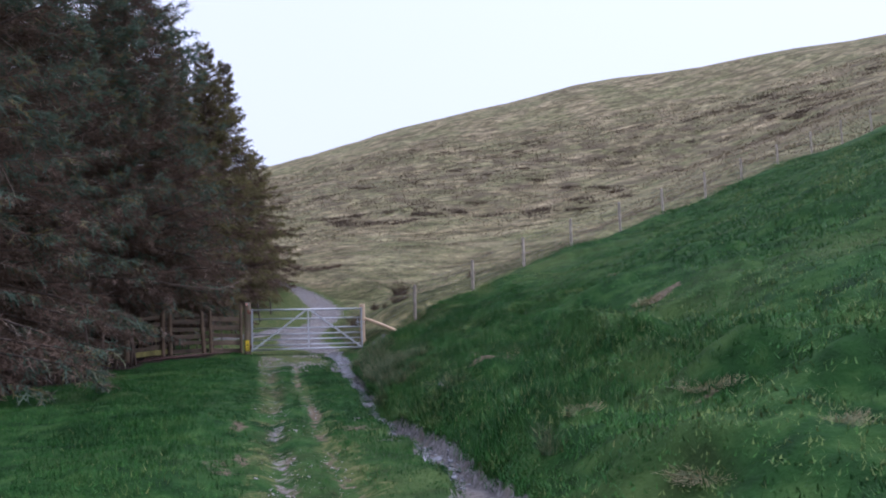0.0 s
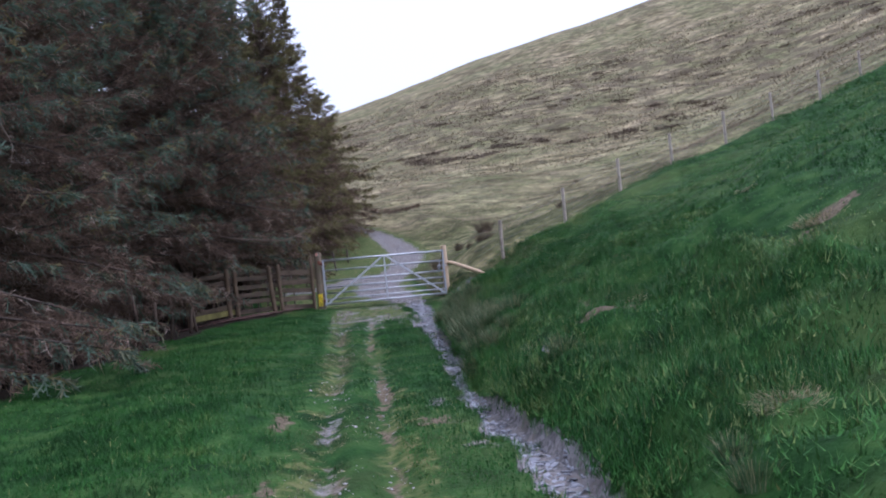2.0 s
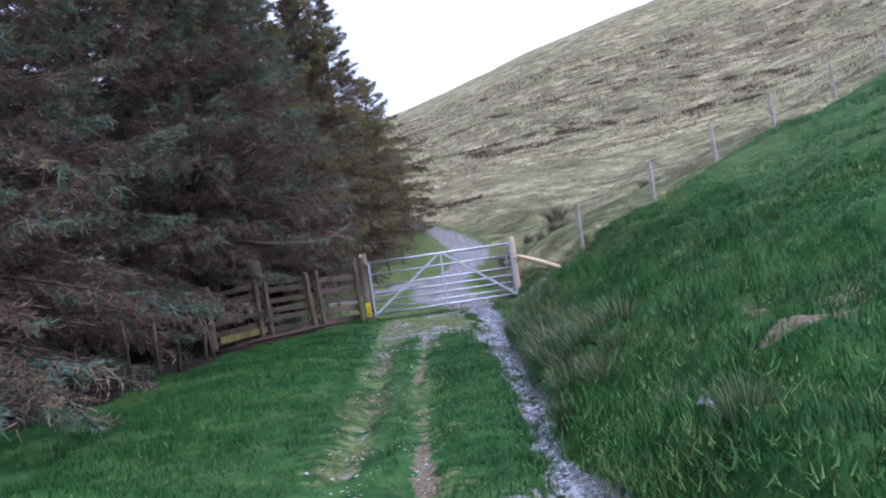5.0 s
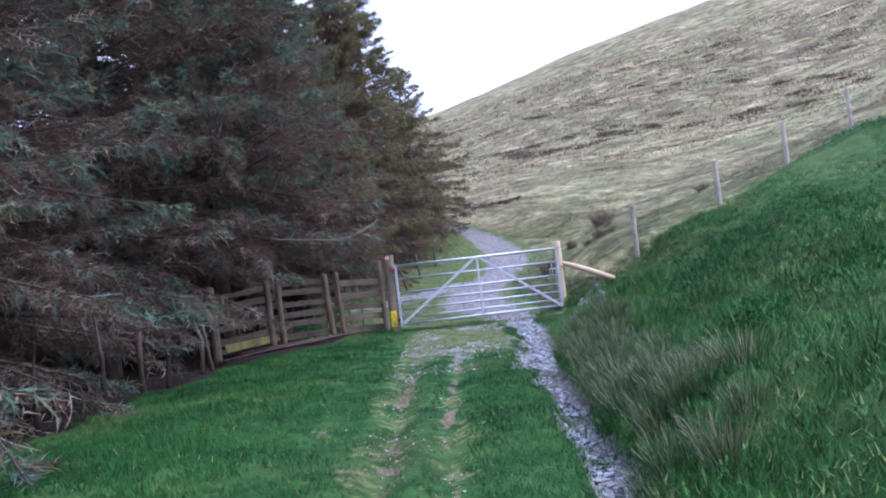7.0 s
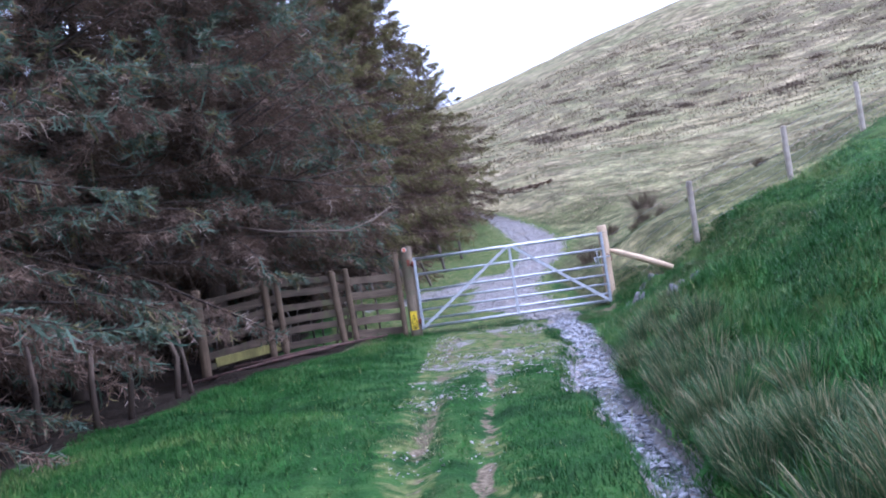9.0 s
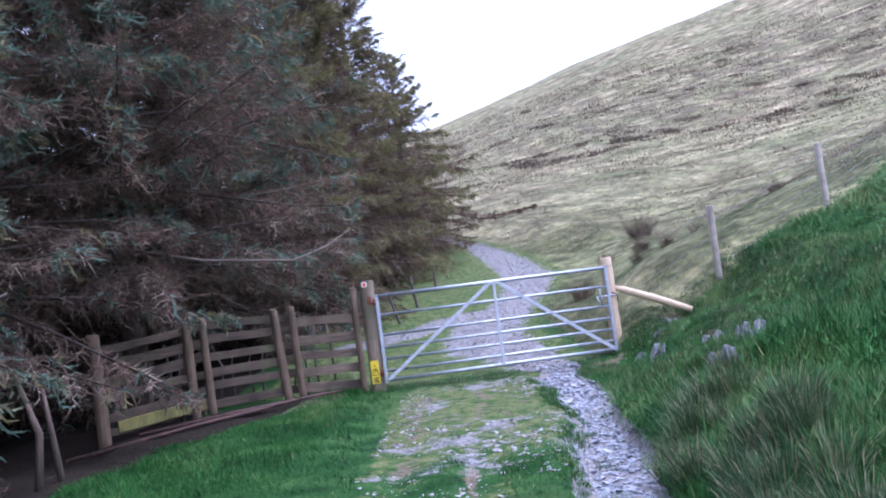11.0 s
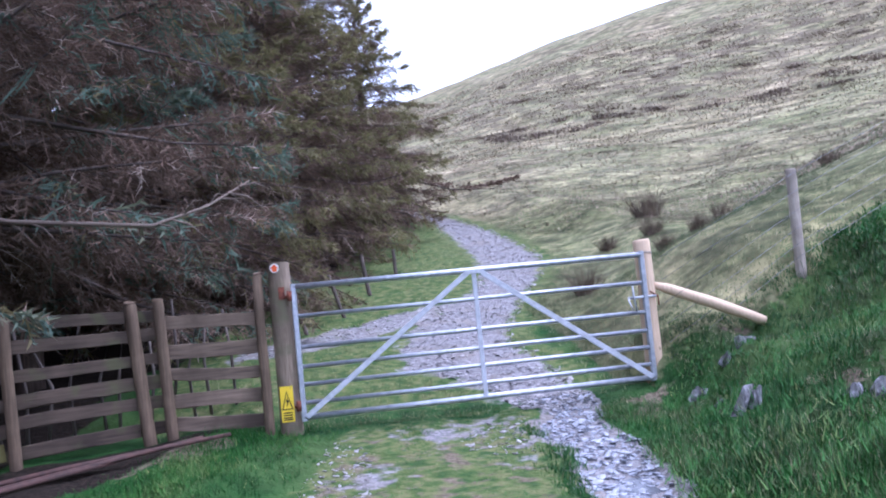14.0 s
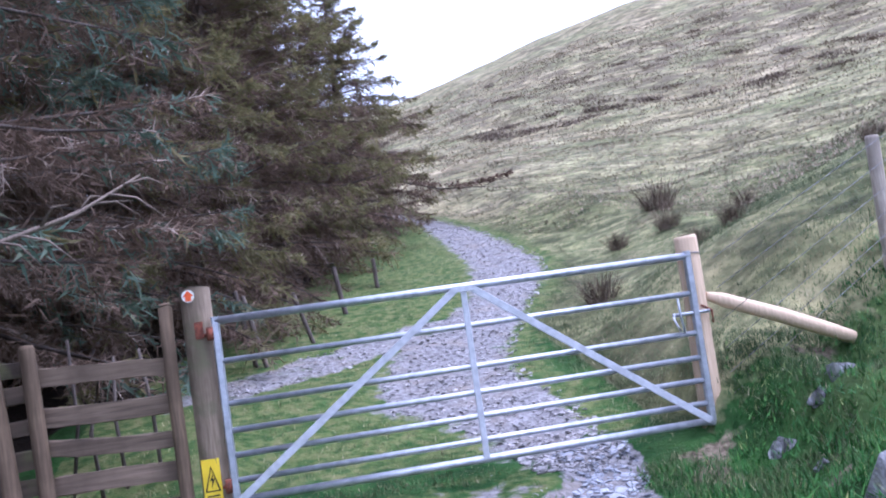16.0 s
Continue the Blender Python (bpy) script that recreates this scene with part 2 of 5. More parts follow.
MAT = {
    "ground": mat_ground(),
    "grass": mat_tone("grass_blades", ((0.0, (0.0089, 0.0364, 0.0058)), (0.25, (0.0124, 0.0563, 0.0082)), (0.55, (0.0214, 0.0882, 0.0130)), (0.85, (0.0468, 0.1234, 0.0215)), (1.0, (0.1648, 0.1841, 0.0596))), 0.6, 0.25, True),
    "moor": mat_tone("moor_grass", ((0.0, (0.0547, 0.0499, 0.0242)), (0.35, (0.1220, 0.1019, 0.0550)), (0.7, (0.2155, 0.1737, 0.1144)), (1.0, (0.3010, 0.2423, 0.1727))), 0.8, 0.2),
    "moor_near": mat_tone("near_moor_grass", ((0.0, (0.0547, 0.0499, 0.0242)), (0.35, (0.1220, 0.1019, 0.0550)), (0.7, (0.2155, 0.1737, 0.1144)), (1.0, (0.3010, 0.2423, 0.1727))), 0.8, 0.2, True),
    "olive": mat_tone("olive_grass", ((0.0, (0.036, 0.060, 0.021)), (0.45, (0.080, 0.100, 0.041)), (0.8, (0.158, 0.158, 0.079)), (1.0, (0.29, 0.265, 0.155))), 0.8, 0.2, True),
    "heather": mat_tone("heather", ((0.0, (0.06, 0.047, 0.033)), (1.0, (0.15, 0.11, 0.072))), 0.9),
    "rush": mat_tone("rushes", ((0.0, (0.026, 0.062, 0.025)), (0.45, (0.054, 0.110, 0.042)), (0.7, (0.13, 0.150, 0.066)), (1.0, (0.37, 0.31, 0.175))), 0.6, 0.2),
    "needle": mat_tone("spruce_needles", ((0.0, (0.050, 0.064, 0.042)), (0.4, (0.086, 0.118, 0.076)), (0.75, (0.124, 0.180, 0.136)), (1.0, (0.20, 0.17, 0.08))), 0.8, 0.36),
    "deadtwig": mat_tone("dead_spruce_twigs", ((0.0, (0.080, 0.054, 0.040)), (0.5, (0.175, 0.120, 0.086)), (0.85, (0.28, 0.20, 0.15)), (1.0, (0.42, 0.34, 0.28))), 0.85, 0.32),
    "rusty": mat_tone("rusty_spruce_needles", ((0.0, (0.07, 0.062, 0.034)), (0.4, (0.14, 0.118, 0.058)), (0.75, (0.18, 0.168, 0.074)), (1.0, (0.22, 0.19, 0.085))), 0.8, 0.42),
    "bark": mat_wood("spruce_bark", (0.16, 0.115, 0.085), (0.05, 0.036, 0.028), 5.0),
    "limb": mat_wood("bare_limb", (0.20, 0.165, 0.14), (0.06, 0.045, 0.036), 12.0),
    "deadwood": mat_wood("pale_dead_bough", (0.27, 0.21, 0.165), (0.13, 0.10, 0.08), 14.0, stain=0.4),
    "post": mat_wood("weathered_post", (0.31, 0.24, 0.17), (0.14, 0.105, 0.07), 9.0, (0.085, 0.095, 0.042)),
    "newpost": mat_wood("pale_new_post", (0.74, 0.56, 0.38), (0.54, 0.39, 0.25), 7.0, stain=0.25),
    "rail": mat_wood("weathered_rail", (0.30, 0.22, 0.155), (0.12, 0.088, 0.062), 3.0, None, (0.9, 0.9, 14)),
    # mossy rail wood with the canopy's shade mixed into its brown
    "shaded_rail": mat_wood("shaded_weathered_rail", (0.135, 0.098, 0.068), (0.058, 0.042, 0.030), 3.0, (0.10, 0.10, 0.045), (0.9, 0.9, 14)),
    "railpost": mat_wood("weathered_rail_post", (0.235, 0.165, 0.105), (0.10, 0.07, 0.046), 6.0),
    "fencepost": mat_wood("grey_fence_post", (0.58, 0.50, 0.41), (0.34, 0.285, 0.225), 9.0),
    "galv": mat_plain("galvanised_steel", (0.55, 0.565, 0.61), (0.40, 0.415, 0.46), 0.45, 0.75, 22.0, 0.08),
    "galv_flat": mat_plain("galvanised_flat_bar", (0.56, 0.57, 0.60), (0.44, 0.45, 0.48), 0.6, 0.2, 22.0, 0.08),
    "rust": mat_plain("rusty_iron", (0.26, 0.085, 0.05), (0.09, 0.035, 0.025), 0.85, 0.2, 30.0, 0.5),
    "wire": mat_plain("fence_wire", (0.25, 0.25, 0.26), (0.15, 0.14, 0.14), 0.6, 0.5),
    "yellow": mat_plain("yellow_sign", (0.85, 0.62, 0.02), (0.74, 0.52, 0.015), 0.5, 0.0, 9.0, 0.05),
    "black": mat_plain("black_print", (0.02, 0.02, 0.02), (0.012, 0.012, 0.012), 0.6),
    "white": mat_plain("white_plastic", (0.80, 0.79, 0.74), (0.66, 0.64, 0.56), 0.6),
    "orange": mat_plain("orange_arrow", (0.75, 0.13, 0.03), (0.62, 0.09, 0.02), 0.6),
    "gravel": mat_plain("dry_slate_gravel", (0.35, 0.33, 0.325), (0.225, 0.21, 0.205), 0.8, 0.0, 11.0, 0.5),
    "slate": mat_plain("wet_slate", (0.33, 0.34, 0.375), (0.17, 0.175, 0.20), 0.5, 0.0, 11.0, 0.5),
    "rock": mat_rock(),
    "water": mat_plain("shallow_water", (0.10, 0.105, 0.115), (0.06, 0.062, 0.066), 0.12, 0.0, 20.0, 0.25),
    "pole": mat_plain("red_painted_pole", (0.095, 0.05, 0.04), (0.05, 0.032, 0.026), 0.8),
}


# ---- plan of the land ----
def lerp(v, pairs):
    return np.interp(v, [p[0] for p in pairs], [p[1] for p in pairs])


def smooth(v, a, b):
    t = np.clip((np.asarray(v, float) - a) / (b - a), 0, 1)
    return t * t * (3 - 2 * t)


def vnoise(x, y, cell, seed):
    """Smooth value noise, -1 to 1."""
    table = np.random.default_rng(seed).uniform(-1, 1, (256, 256))
    u, v = np.asarray(x, float) / cell, np.asarray(y, float) / cell
    i, j = np.floor(u).astype(int), np.floor(v).astype(int)
    a, c = u - i, v - j
    a, c = a * a * (3 - 2 * a), c * c * (3 - 2 * c)
    p = lambda di, dj: table[(i + di) % 256, (j + dj) % 256]
    return (p(0, 0) * (1 - a) + p(1, 0) * a) * (1 - c) + (p(0, 1) * (1 - a) + p(1, 1) * a) * c


STREAM_L = ((-40, -3.4), (-24, -1.5), (-16.9, -0.23), (-15.4, -0.12), (-13.4, 0.07), (-10.5, 0.49), (-7.9, 0.84), (-5.1, 1.12), (-3.5, 1.62), (-0.8, 1.78), (0, 1.95), (2, 2.3), (6, 2.6))
STREAM_R = ((-40, -2.8), (-24, -0.95), (-15.9, 0.27), (-13.6, 0.40), (-11.8, 0.58), (-10, 0.90), (-8.2, 1.17), (-5.2, 1.72), (-4.3, 1.92), (-3.5, 2.08), (-0.4, 2.40), (0, 2.45), (2, 2.75), (6, 2.9))
FENCE = ((3.13, 0.05), (4.71, 0.35), (6.75, 0.91), (9.30, 2.70), (11.80, 3.99), (14.53, 5.17), (17.28, 6.35), (20.07, 7.27), (22.83, 8.29), (25.65, 9.15), (28.48, 9.95), (31.29, 10.82), (34.15, 11.59), (60, 20), (900, 250))
RUT_L = ((-40, -4.2), (-24, -2.25), (-16.7, -1.52), (-13, -1.13), (-9.6, -0.66), (-7.5, -0.45), (-5, -0.15), (-2, 0.25), (0, 0.6))
RUT_R = ((-40, -3.1), (-24, -1.55), (-14.9, -0.90), (-13.3, -0.68), (-11.5, -0.42), (-10, -0.27), (-8.2, -0.08), (-5.5, 0.35), (-3, 0.8), (0, 1.2))
TREES_EDGE = ((-40, -13), (-24, -7.6), (-14, -5.4), (-9, -4.15), (-7, -3.65), (-5.9, -3.2), (-4, -2.6), (-3, -2.15), (-1.6, -1.85), (-0.9, -2.2), (1.0, -2.0), (4, -0.9), (9, 0.9), (14, 2.3), (20, 3.0), (40, 4.0))
FAR_L = ((0, 1.85), (1.1, 1.72), (1.75, 1.45), (2.1, 1.05), (3.0, 1.12), (4.2, 1.5), (5.8, 2.55), (7.3, 2.92), (8.5, 3.12), (11, 3.21), (15, 3.2), (19, 2.0), (30, -6))
FAR_R = ((0, 2.46), (1.2, 2.6), (1.8, 2.62), (2.4, 2.46), (3.0, 2.46), (3.85, 2.72), (5.1, 3.2), (7.2, 4.1), (8.7, 4.4), (11, 4.35), (13.7, 4.12), (15, 3.9), (19, 3.0), (30, -4.5))
SKYLINE = ((-180, -0.05), (-60, 0.04), (-20, 0.15), (0, 0.235), (7, 0.255), (15, 0.291), (22.7, 0.321), (31, 0.338), (38, 0.347), (47, 0.350), (70, 0.35), (100, 0.33), (140, 0.12), (180, -0.05))
SKY_NEAR = ((-180, 1.0), (0, 0.75), (15, 0.66), (33, 0.5), (45, 0.50), (62, 0.78), (180, 0.82))


def bank_l(y):
    """The stream's edge beside the track, uneven."""
    y = np.asarray(y, float)
    return lerp(y, STREAM_L) + 0.09 * vnoise(y, 0 * y, 0.55, 98) + 0.05 * vnoise(y, 0 * y, 0.2, 99)


def bank_r(y):
    y = np.asarray(y, float)
    return lerp(y, STREAM_R) + 0.08 * vnoise(y, 0 * y, 0.6, 100)


def track_level(y):
    y = np.asarray(y, float)
    return np.where(y < 0, 0.057 * y, 0.057 * np.minimum(y, 26) + 0.155 * np.clip(y - 1, 0, 18) - 0.02 * np.clip(y - 19, 0, 60))


def land(x, y, relief=True):
    """The height of the ground."""
    x, y = np.asarray(x, float), np.asarray(y, float)
    g = track_level(y)
    sl, sr = bank_l(y), bank_r(y)
    d = x - sr - 0.55 * smooth(y, -2.2, -0.4)
    # field on the right of the stream, with a steep little bank
    steep = 0.14 + 0.12 * smooth(-y, 2.5, 6)
    f = np.minimum(g, 0) + steep * smooth(d, 0.0, 0.5) + 0.355 * np.clip(d - 0.45, 0, 60) + 0.12 * np.clip(d - 60, 0, 200)
    f += smooth(d, 1, 5) * (0.12 * vnoise(x, y, 2.3, 3) + 0.14 * vnoise(x, y, 6, 4) + 0.05) + 0.05 * smooth(d, 0.3, 1.5) * vnoise(x, y, 0.55, 14) + smooth(d, 0.1, 0.6) * (1 - smooth(d, 2.5, 4)) * (0.20 * vnoise(x, y, 0.7, 15) + 0.09 * vnoise(x, y, 0.3, 16))
    # the field swells up to a lip along the wire fence
    to_fence = y - np.interp(x, [p[0] for p in FENCE], [p[1] for p in FENCE])
    f += 1.25 * lerp(x, ((3.2, 0.0), (4.7, 0.18), (6.75, 0.42), (11.8, 0.40), (14.5, 0.14), (20, 0.04), (22.8, 0.25), (25.6, 0.28), (28.5, 0.06))) * smooth(to_fence, -4.5, -0.2)
    f += smooth(d, 1.5, 4) * (0.10 * vnoise(x, y, 0.95, 17) + 0.045 * vnoise(x, y, 0.45, 19))
    # open hill
    r, az = np.hypot(x, y), np.degrees(np.arctan2(x, y))
    s, near, crest = lerp(az, SKYLINE), lerp(az, SKY_NEAR), 140.0
    rr = np.minimum(r, crest)
    hill = rr * s * (near + (1 - near) * rr / crest)
    over = np.clip(r - crest, 0, 400)
    hill = hill + s * (2 - near) * over * 0.9 - 0.0028 * over * over * (over < 160) - (over >= 160) * (0.0028 * 160 * 160 + 0.35 * (over - 160))
    hill += smooth(r, 12, 60) * (0.7 * vnoise(x, y, 17, 5) + 0.30 * vnoise(x, y, 5, 6)) + 0.10 * smooth(r, 4, 20) * vnoise(x, y, 1.6, 9)
    behind_fence = smooth(y - np.interp(x, [p[0] for p in FENCE], [p[1] for p in FENCE]), -0.5, 1.1)
    right = np.where(d > 0, f * (1 - behind_fence) + np.maximum(hill, np.where(y > 0, g, -99)) * behind_fence, g)
    # beyond the gate: track bed, then the hill to its right
    fl, fr = lerp(y, FAR_L), lerp(y, FAR_R)
    k = smooth(x - fr, 0.0, 2.2)
    north = g * (1 - k) + np.maximum(hill, g + 0.2 * (x - fr)) * k
    w = smooth(y, 0.0, 1.5)
    z = np.where(x > sr, right * (1 - w * (1 - smooth(x - fr, 2.0, 3.2))) + north * w * (1 - smooth(x - fr, 2.0, 3.2)), g)
    # far north closes up to the hill
    z = np.where(y > 19, z + smooth(y, 19, 45) * (np.maximum(hill, z) - z), z)
    # left: level verge, then gentle fall under the trees
    te = lerp(y, TREES_EDGE)
    z = z - 0.05 * np.clip(te - x, 0, 60) * (y < 30)
    # stream bed and ruts, fading past the gate
    south = 1 - smooth(y, -0.6, 1.2)
    mid, half = (sl + sr) / 2, np.maximum((sr - sl) / 2, 0.2)
    z = z - (0.06 + 0.18 * smooth(-y, 0.8, 5.0)) * south * (1 - smooth(np.abs(x - mid) / half, 0.75, 1.35))
    fade = smooth(-y, 2.5, 6)
    for rut, depth in ((RUT_L, 0.075), (RUT_R, 0.065)):
        z = z - depth * fade * np.exp(-(((x - lerp(y, rut)) / 0.13) ** 2))
    verge = smooth(lerp(y, RUT_L) - x, 0.3, 1.0)
    z = z + (0.06 + 0.05 * vnoise(x, y, 0.9, 11) + 0.04 * vnoise(x, y, 0.42, 18)) * verge * (y < 3)
    z = z + 0.13 * np.exp(-(((x - 3.25) / 0.38) ** 2 + ((y - 0.15) / 0.4) ** 2))
    if relief:
        z = z + 0.018 * vnoise(x, y, 0.35, 12) + 0.03 * vnoise(x, y, 1.3, 13)
    return z


def at(x, y):
    return float(land(x, y))


def graded(lo, hi, step, far, growth=1.13):
    line = list(np.arange(lo, hi + step / 2, step))
    s = step
    while line[-1] < far:
        s *= growth
        line.append(line[-1] + s)
    s = step
    while line[0] > -far:
        s *= growth
        line.insert(0, line[0] - s)
    return np.array(line)


def sheet_mesh(name, xs, ys, zs):
    nx, ny = len(xs), len(ys)
    gx, gy = np.meshgrid(xs, ys)
    co = np.stack([gx, gy, zs], -1).reshape(-1, 3)
    i = np.arange(ny - 1)[:, None] * nx + np.arange(nx - 1)[None, :]
    faces = np.stack([i, i + 1, i + nx + 1, i + nx], -1).reshape(-1, 4)
    return poly_mesh(name, co, faces)


def poly_mesh(name, co, faces, tone=None):
    me = bpy.data.meshes.new(name)
    k = faces.shape[1]
    me.vertices.add(len(co))
    me.vertices.foreach_set("co", np.ascontiguousarray(co, dtype=np.float32).ravel())
    me.loops.add(faces.size)
    me.loops.foreach_set("vertex_index", faces.astype(np.int32).ravel())
    me.polygons.add(len(faces))
    me.polygons.foreach_set("loop_start", np.arange(0, faces.size, k, dtype=np.int32))
    me.update(calc_edges=True)
    if tone is not None:
        me.attributes.new("tone", "FLOAT", "POINT").data.foreach_set("value", np.ascontiguousarray(tone, dtype=np.float32))
    return me


def mesh_thing(name, me, material, smoothed=False):
    me.materials.append(material)
    if smoothed:
        me.polygons.foreach_set("use_smooth", np.ones(len(me.polygons), dtype=bool))
    return new(name, me)


# ---- ground ----
GX, GY = graded(-6.0, 7.0, 0.085, 900), graded(-24.5, 9.0, 0.11, 900)
MX, MY = np.meshgrid(GX, GY)
GZ = land(MX, MY)
ground_mesh = sheet_mesh("ground", GX, GY, GZ)
ground = mesh_thing("ground", ground_mesh, MAT["ground"], True)
tagged(ground, "green pasture, rutted grassy track and brown moorland hillside", "ground", kind="structure")

fence_y = np.interp(MX, [p[0] for p in FENCE], [p[1] for p in FENCE])
rl, rt = lerp(MY, RUT_L), lerp(MY, RUT_R)
sl, sr = bank_l(MY), bank_r(MY)
fl, fr = lerp(MY, FAR_L), lerp(MY, FAR_R)
te = lerp(MY, TREES_EDGE)
north = smooth(MY, -1.0, 1.0)
field = 1 - smooth(MY - fence_y, -0.6, 0.5) * (MX > 3.0)
field = np.where((MX <= 3.0 + 0.0 * MX) & (MY > 0), 1 - smooth(MX - fr, 0.2, 1.6), field) * (1 - smooth(MY, 20, 40))
near_gate = smooth(MY, -6.5, -3.2) * (1 - smooth(MY, -0.4, 1.0))
on_track = smooth(MX - rl, -0.55, -0.15) * (1 - smooth(MX - sl, -0.12, 0.05))
patchy = 1 + 0.45 * vnoise(MX, MY, 0.4, 92) + 0.25 * vnoise(MX, MY, 1.3, 93)
worn = patchy * np.maximum(0.46 * np.exp(-(((MX - rl + 0.08) / 0.38) ** 2)), 0.48 * np.exp(-(((MX - rt - 0.12) / 0.34) ** 2))) * (1 - north)
worn = np.maximum(worn, near_gate * on_track * 0.62)
worn = np.maximum(worn, 0.60 * smooth(MY, 0.0, 1.0) * (1 - smooth(MX - fr, 0.0, 0.8)) * (MX > -1.5))
wander = 0.05 * vnoise(MX, MY, 0.5, 94)
dirt = (1 + 0.35 * vnoise(MX, MY, 0.6, 95)) * np.maximum(0.50 * np.exp(-(((MX - rl - 0.03 + wander) / 0.15) ** 2)), 0.58 * np.exp(-(((MX - rt + wander) / 0.10) ** 2))) * (1 - north)
dirt = np.maximum(dirt, 0.40 * near_gate * on_track)


def spot(cx, cy, rx, ry, k):
    return k * np.exp(-(((MX - cx) / rx) ** 2 + ((MY - cy) / ry) ** 2))


for cx, cy, rx, ry, k in ((-1.6, -13.6, 0.16, 0.6, 0.62), (-1.15, -8.6, 0.2, 0.8, 0.5), (-0.95, -9.9, 0.16, 0.5, 0.5), (-1.95, -16.0, 0.2, 0.8, 0.55), (2.75, -0.5, 0.3, 0.35, 0.6), (3.2, -1.0, 0.25, 0.3, 0.5), (3.5, -2.6, 0.4, 0.3, 0.45), (4.2, -1.0, 0.5, 0.2, 0.45), (3.9, 0.1, 0.5, 0.15, 0.5)):
    dirt = np.maximum(dirt, spot(cx, cy, rx, ry, k))
for (ax, ay), (bx, by) in (((-3.4, -1.75), (-0.8, -0.30)),):
    t_ = np.clip(((MX - ax) * (bx - ax) + (MY - ay) * (by - ay)) / ((bx - ax) ** 2 + (by - ay) ** 2), 0, 1)
    dirt = np.maximum(dirt, 0.7 * np.exp(-((np.hypot(MX - ax - t_ * (bx - ax), MY - ay - t_ * (by - ay)) / 0.42) ** 2)))
# soil scrapes on the pasture, where no grass grows
BARE = ((1.5, -13.3, 0.36, 0.15, 0.9), (1.75, -12.3, 0.2, 0.3, 0.6), (2.2, -11.6, 0.18, 0.45, 0.55), (2.9, -10.5, 0.2, 0.4, 0.5), (3.5, -9.4, 0.35, 0.2, 0.6), (6.6, 0.55, 0.45, 0.25, 0.9), (4.0, -13.5, 0.5, 0.22, 0.85), (1.5, -17.9, 0.3, 0.14, 0.8),
        (1.85, -13.25, 0.3, 0.18, 0.8), (3.3, -2.5, 0.25, 0.2, 0.8), (3.0, -1.45, 0.2, 0.2, 0.7), (3.75, -1.0, 0.35, 0.12, 0.7), (2.85, -0.25, 0.35, 0.15, 0.9), (3.9, 0.1, 0.4, 0.1, 0.8), (-0.42, -14.35, 0.3, 0.3, 0.8), (-1.75, -15.6, 0.12, 0.6, 0.8))


def bare(x, y):
    k = 0.25 * vnoise(x, y, 0.14, 105) + 0.2 * vnoise(x, y, 0.4, 106)
    return np.max([0.78 * w * np.exp(-(((x - cx) / rx) ** 2 + ((y - cy) / ry) ** 2)) * (1 + k) for cx, cy, rx, ry, w in BARE], 0)


dirt = np.maximum(dirt, bare(MX, MY))
south = 1 - smooth(MY, 0.0, 1.5)
stream = smooth(MX - sl, -0.12, 0.05) * (1 - smooth(MX - sr, -0.05, 0.10)) * south
gravel = np.maximum(stream, (0.35 + 0.26 * vnoise(MX, MY, 0.5, 101) + 0.12 * vnoise(MX, MY, 0.17, 104)) * smooth(MY, -6.2, -4.2) * (1 - smooth(MY, -0.3, 0.8)) * on_track)
far_track = smooth(MX - fl, -0.5, 0.3) * (1 - smooth(MX - fr, -0.35, 0.25)) * smooth(MY, -0.4, 0.6)
far_track = np.maximum(far_track, smooth(MX + 1.2, 0, 0.5) * (1 - smooth(np.abs(MY - 3.62 - 0.55 * MX), 0.32, 0.62)) * (MX < 2.6) * 0.86)
gravel = np.maximum(gravel, 0.72 * far_track)
gravel = np.maximum(gravel, (0.42 + 0.16 * vnoise(MX, MY, 0.5, 96)) * np.exp(-(((MX - rl - 0.02) / 0.17) ** 2)) * (1 - smooth(MY, -11, -9)))
gravel = np.maximum(gravel, np.maximum(spot(-0.1, -13.5, 0.3, 0.55, 0.62), spot(-0.25, -15.2, 0.25, 0.4, 0.5)))
# needle litter below the trees, its colour carrying their shade too
shaded_litter = smooth(te - MX, -0.1, 0.5) * (MY < 2.0) + smooth(te - MX, 0.1, 0.9) * (MY >= 2.0)
shaded_litter = np.maximum(shaded_litter, smooth(MY - 1.62 * MX - 1.05, -0.1, 0.5) * (MX < -0.6) * (1 - smooth(MY - 0.5 * MX - 0.55, -0.1, 0.2)))
lush = (1 - smooth(MY - fence_y, 2, 22)) * (MX > 2)
heath = smooth(np.hypot(MX, MY), 42, 62) * (1 - 0.6 * smooth(np.hypot(MX, MY), 95, 130))
for key, data in (("field", field), ("worn", worn), ("dirt", dirt), ("gravel", gravel), ("shaded_litter", np.clip(shaded_litter, 0, 1)), ("lush", lush * 0.5), ("heath", heath)):
    ground_mesh.attributes.new(key, "FLOAT", "POINT").data.foreach_set("value", np.ascontiguousarray(data, dtype=np.float32).ravel())


# ---- building helpers ----
def part(name, bm, material, parent=None, label=""):
    me = bpy.data.meshes.new(name)
    bm.to_mesh(me)
    bm.free()
    me.materials.append(material)
    ob = new(name, me)
    if parent is not None:
        ob.parent = parent
    return tagged(ob, label)


def thing(name, place, label, category, group="", turn=0.0):
    ob = new(name)
    ob.matrix_basis = pose(*place, 0, 0, turn)
    return tagged(ob, label, category, group)


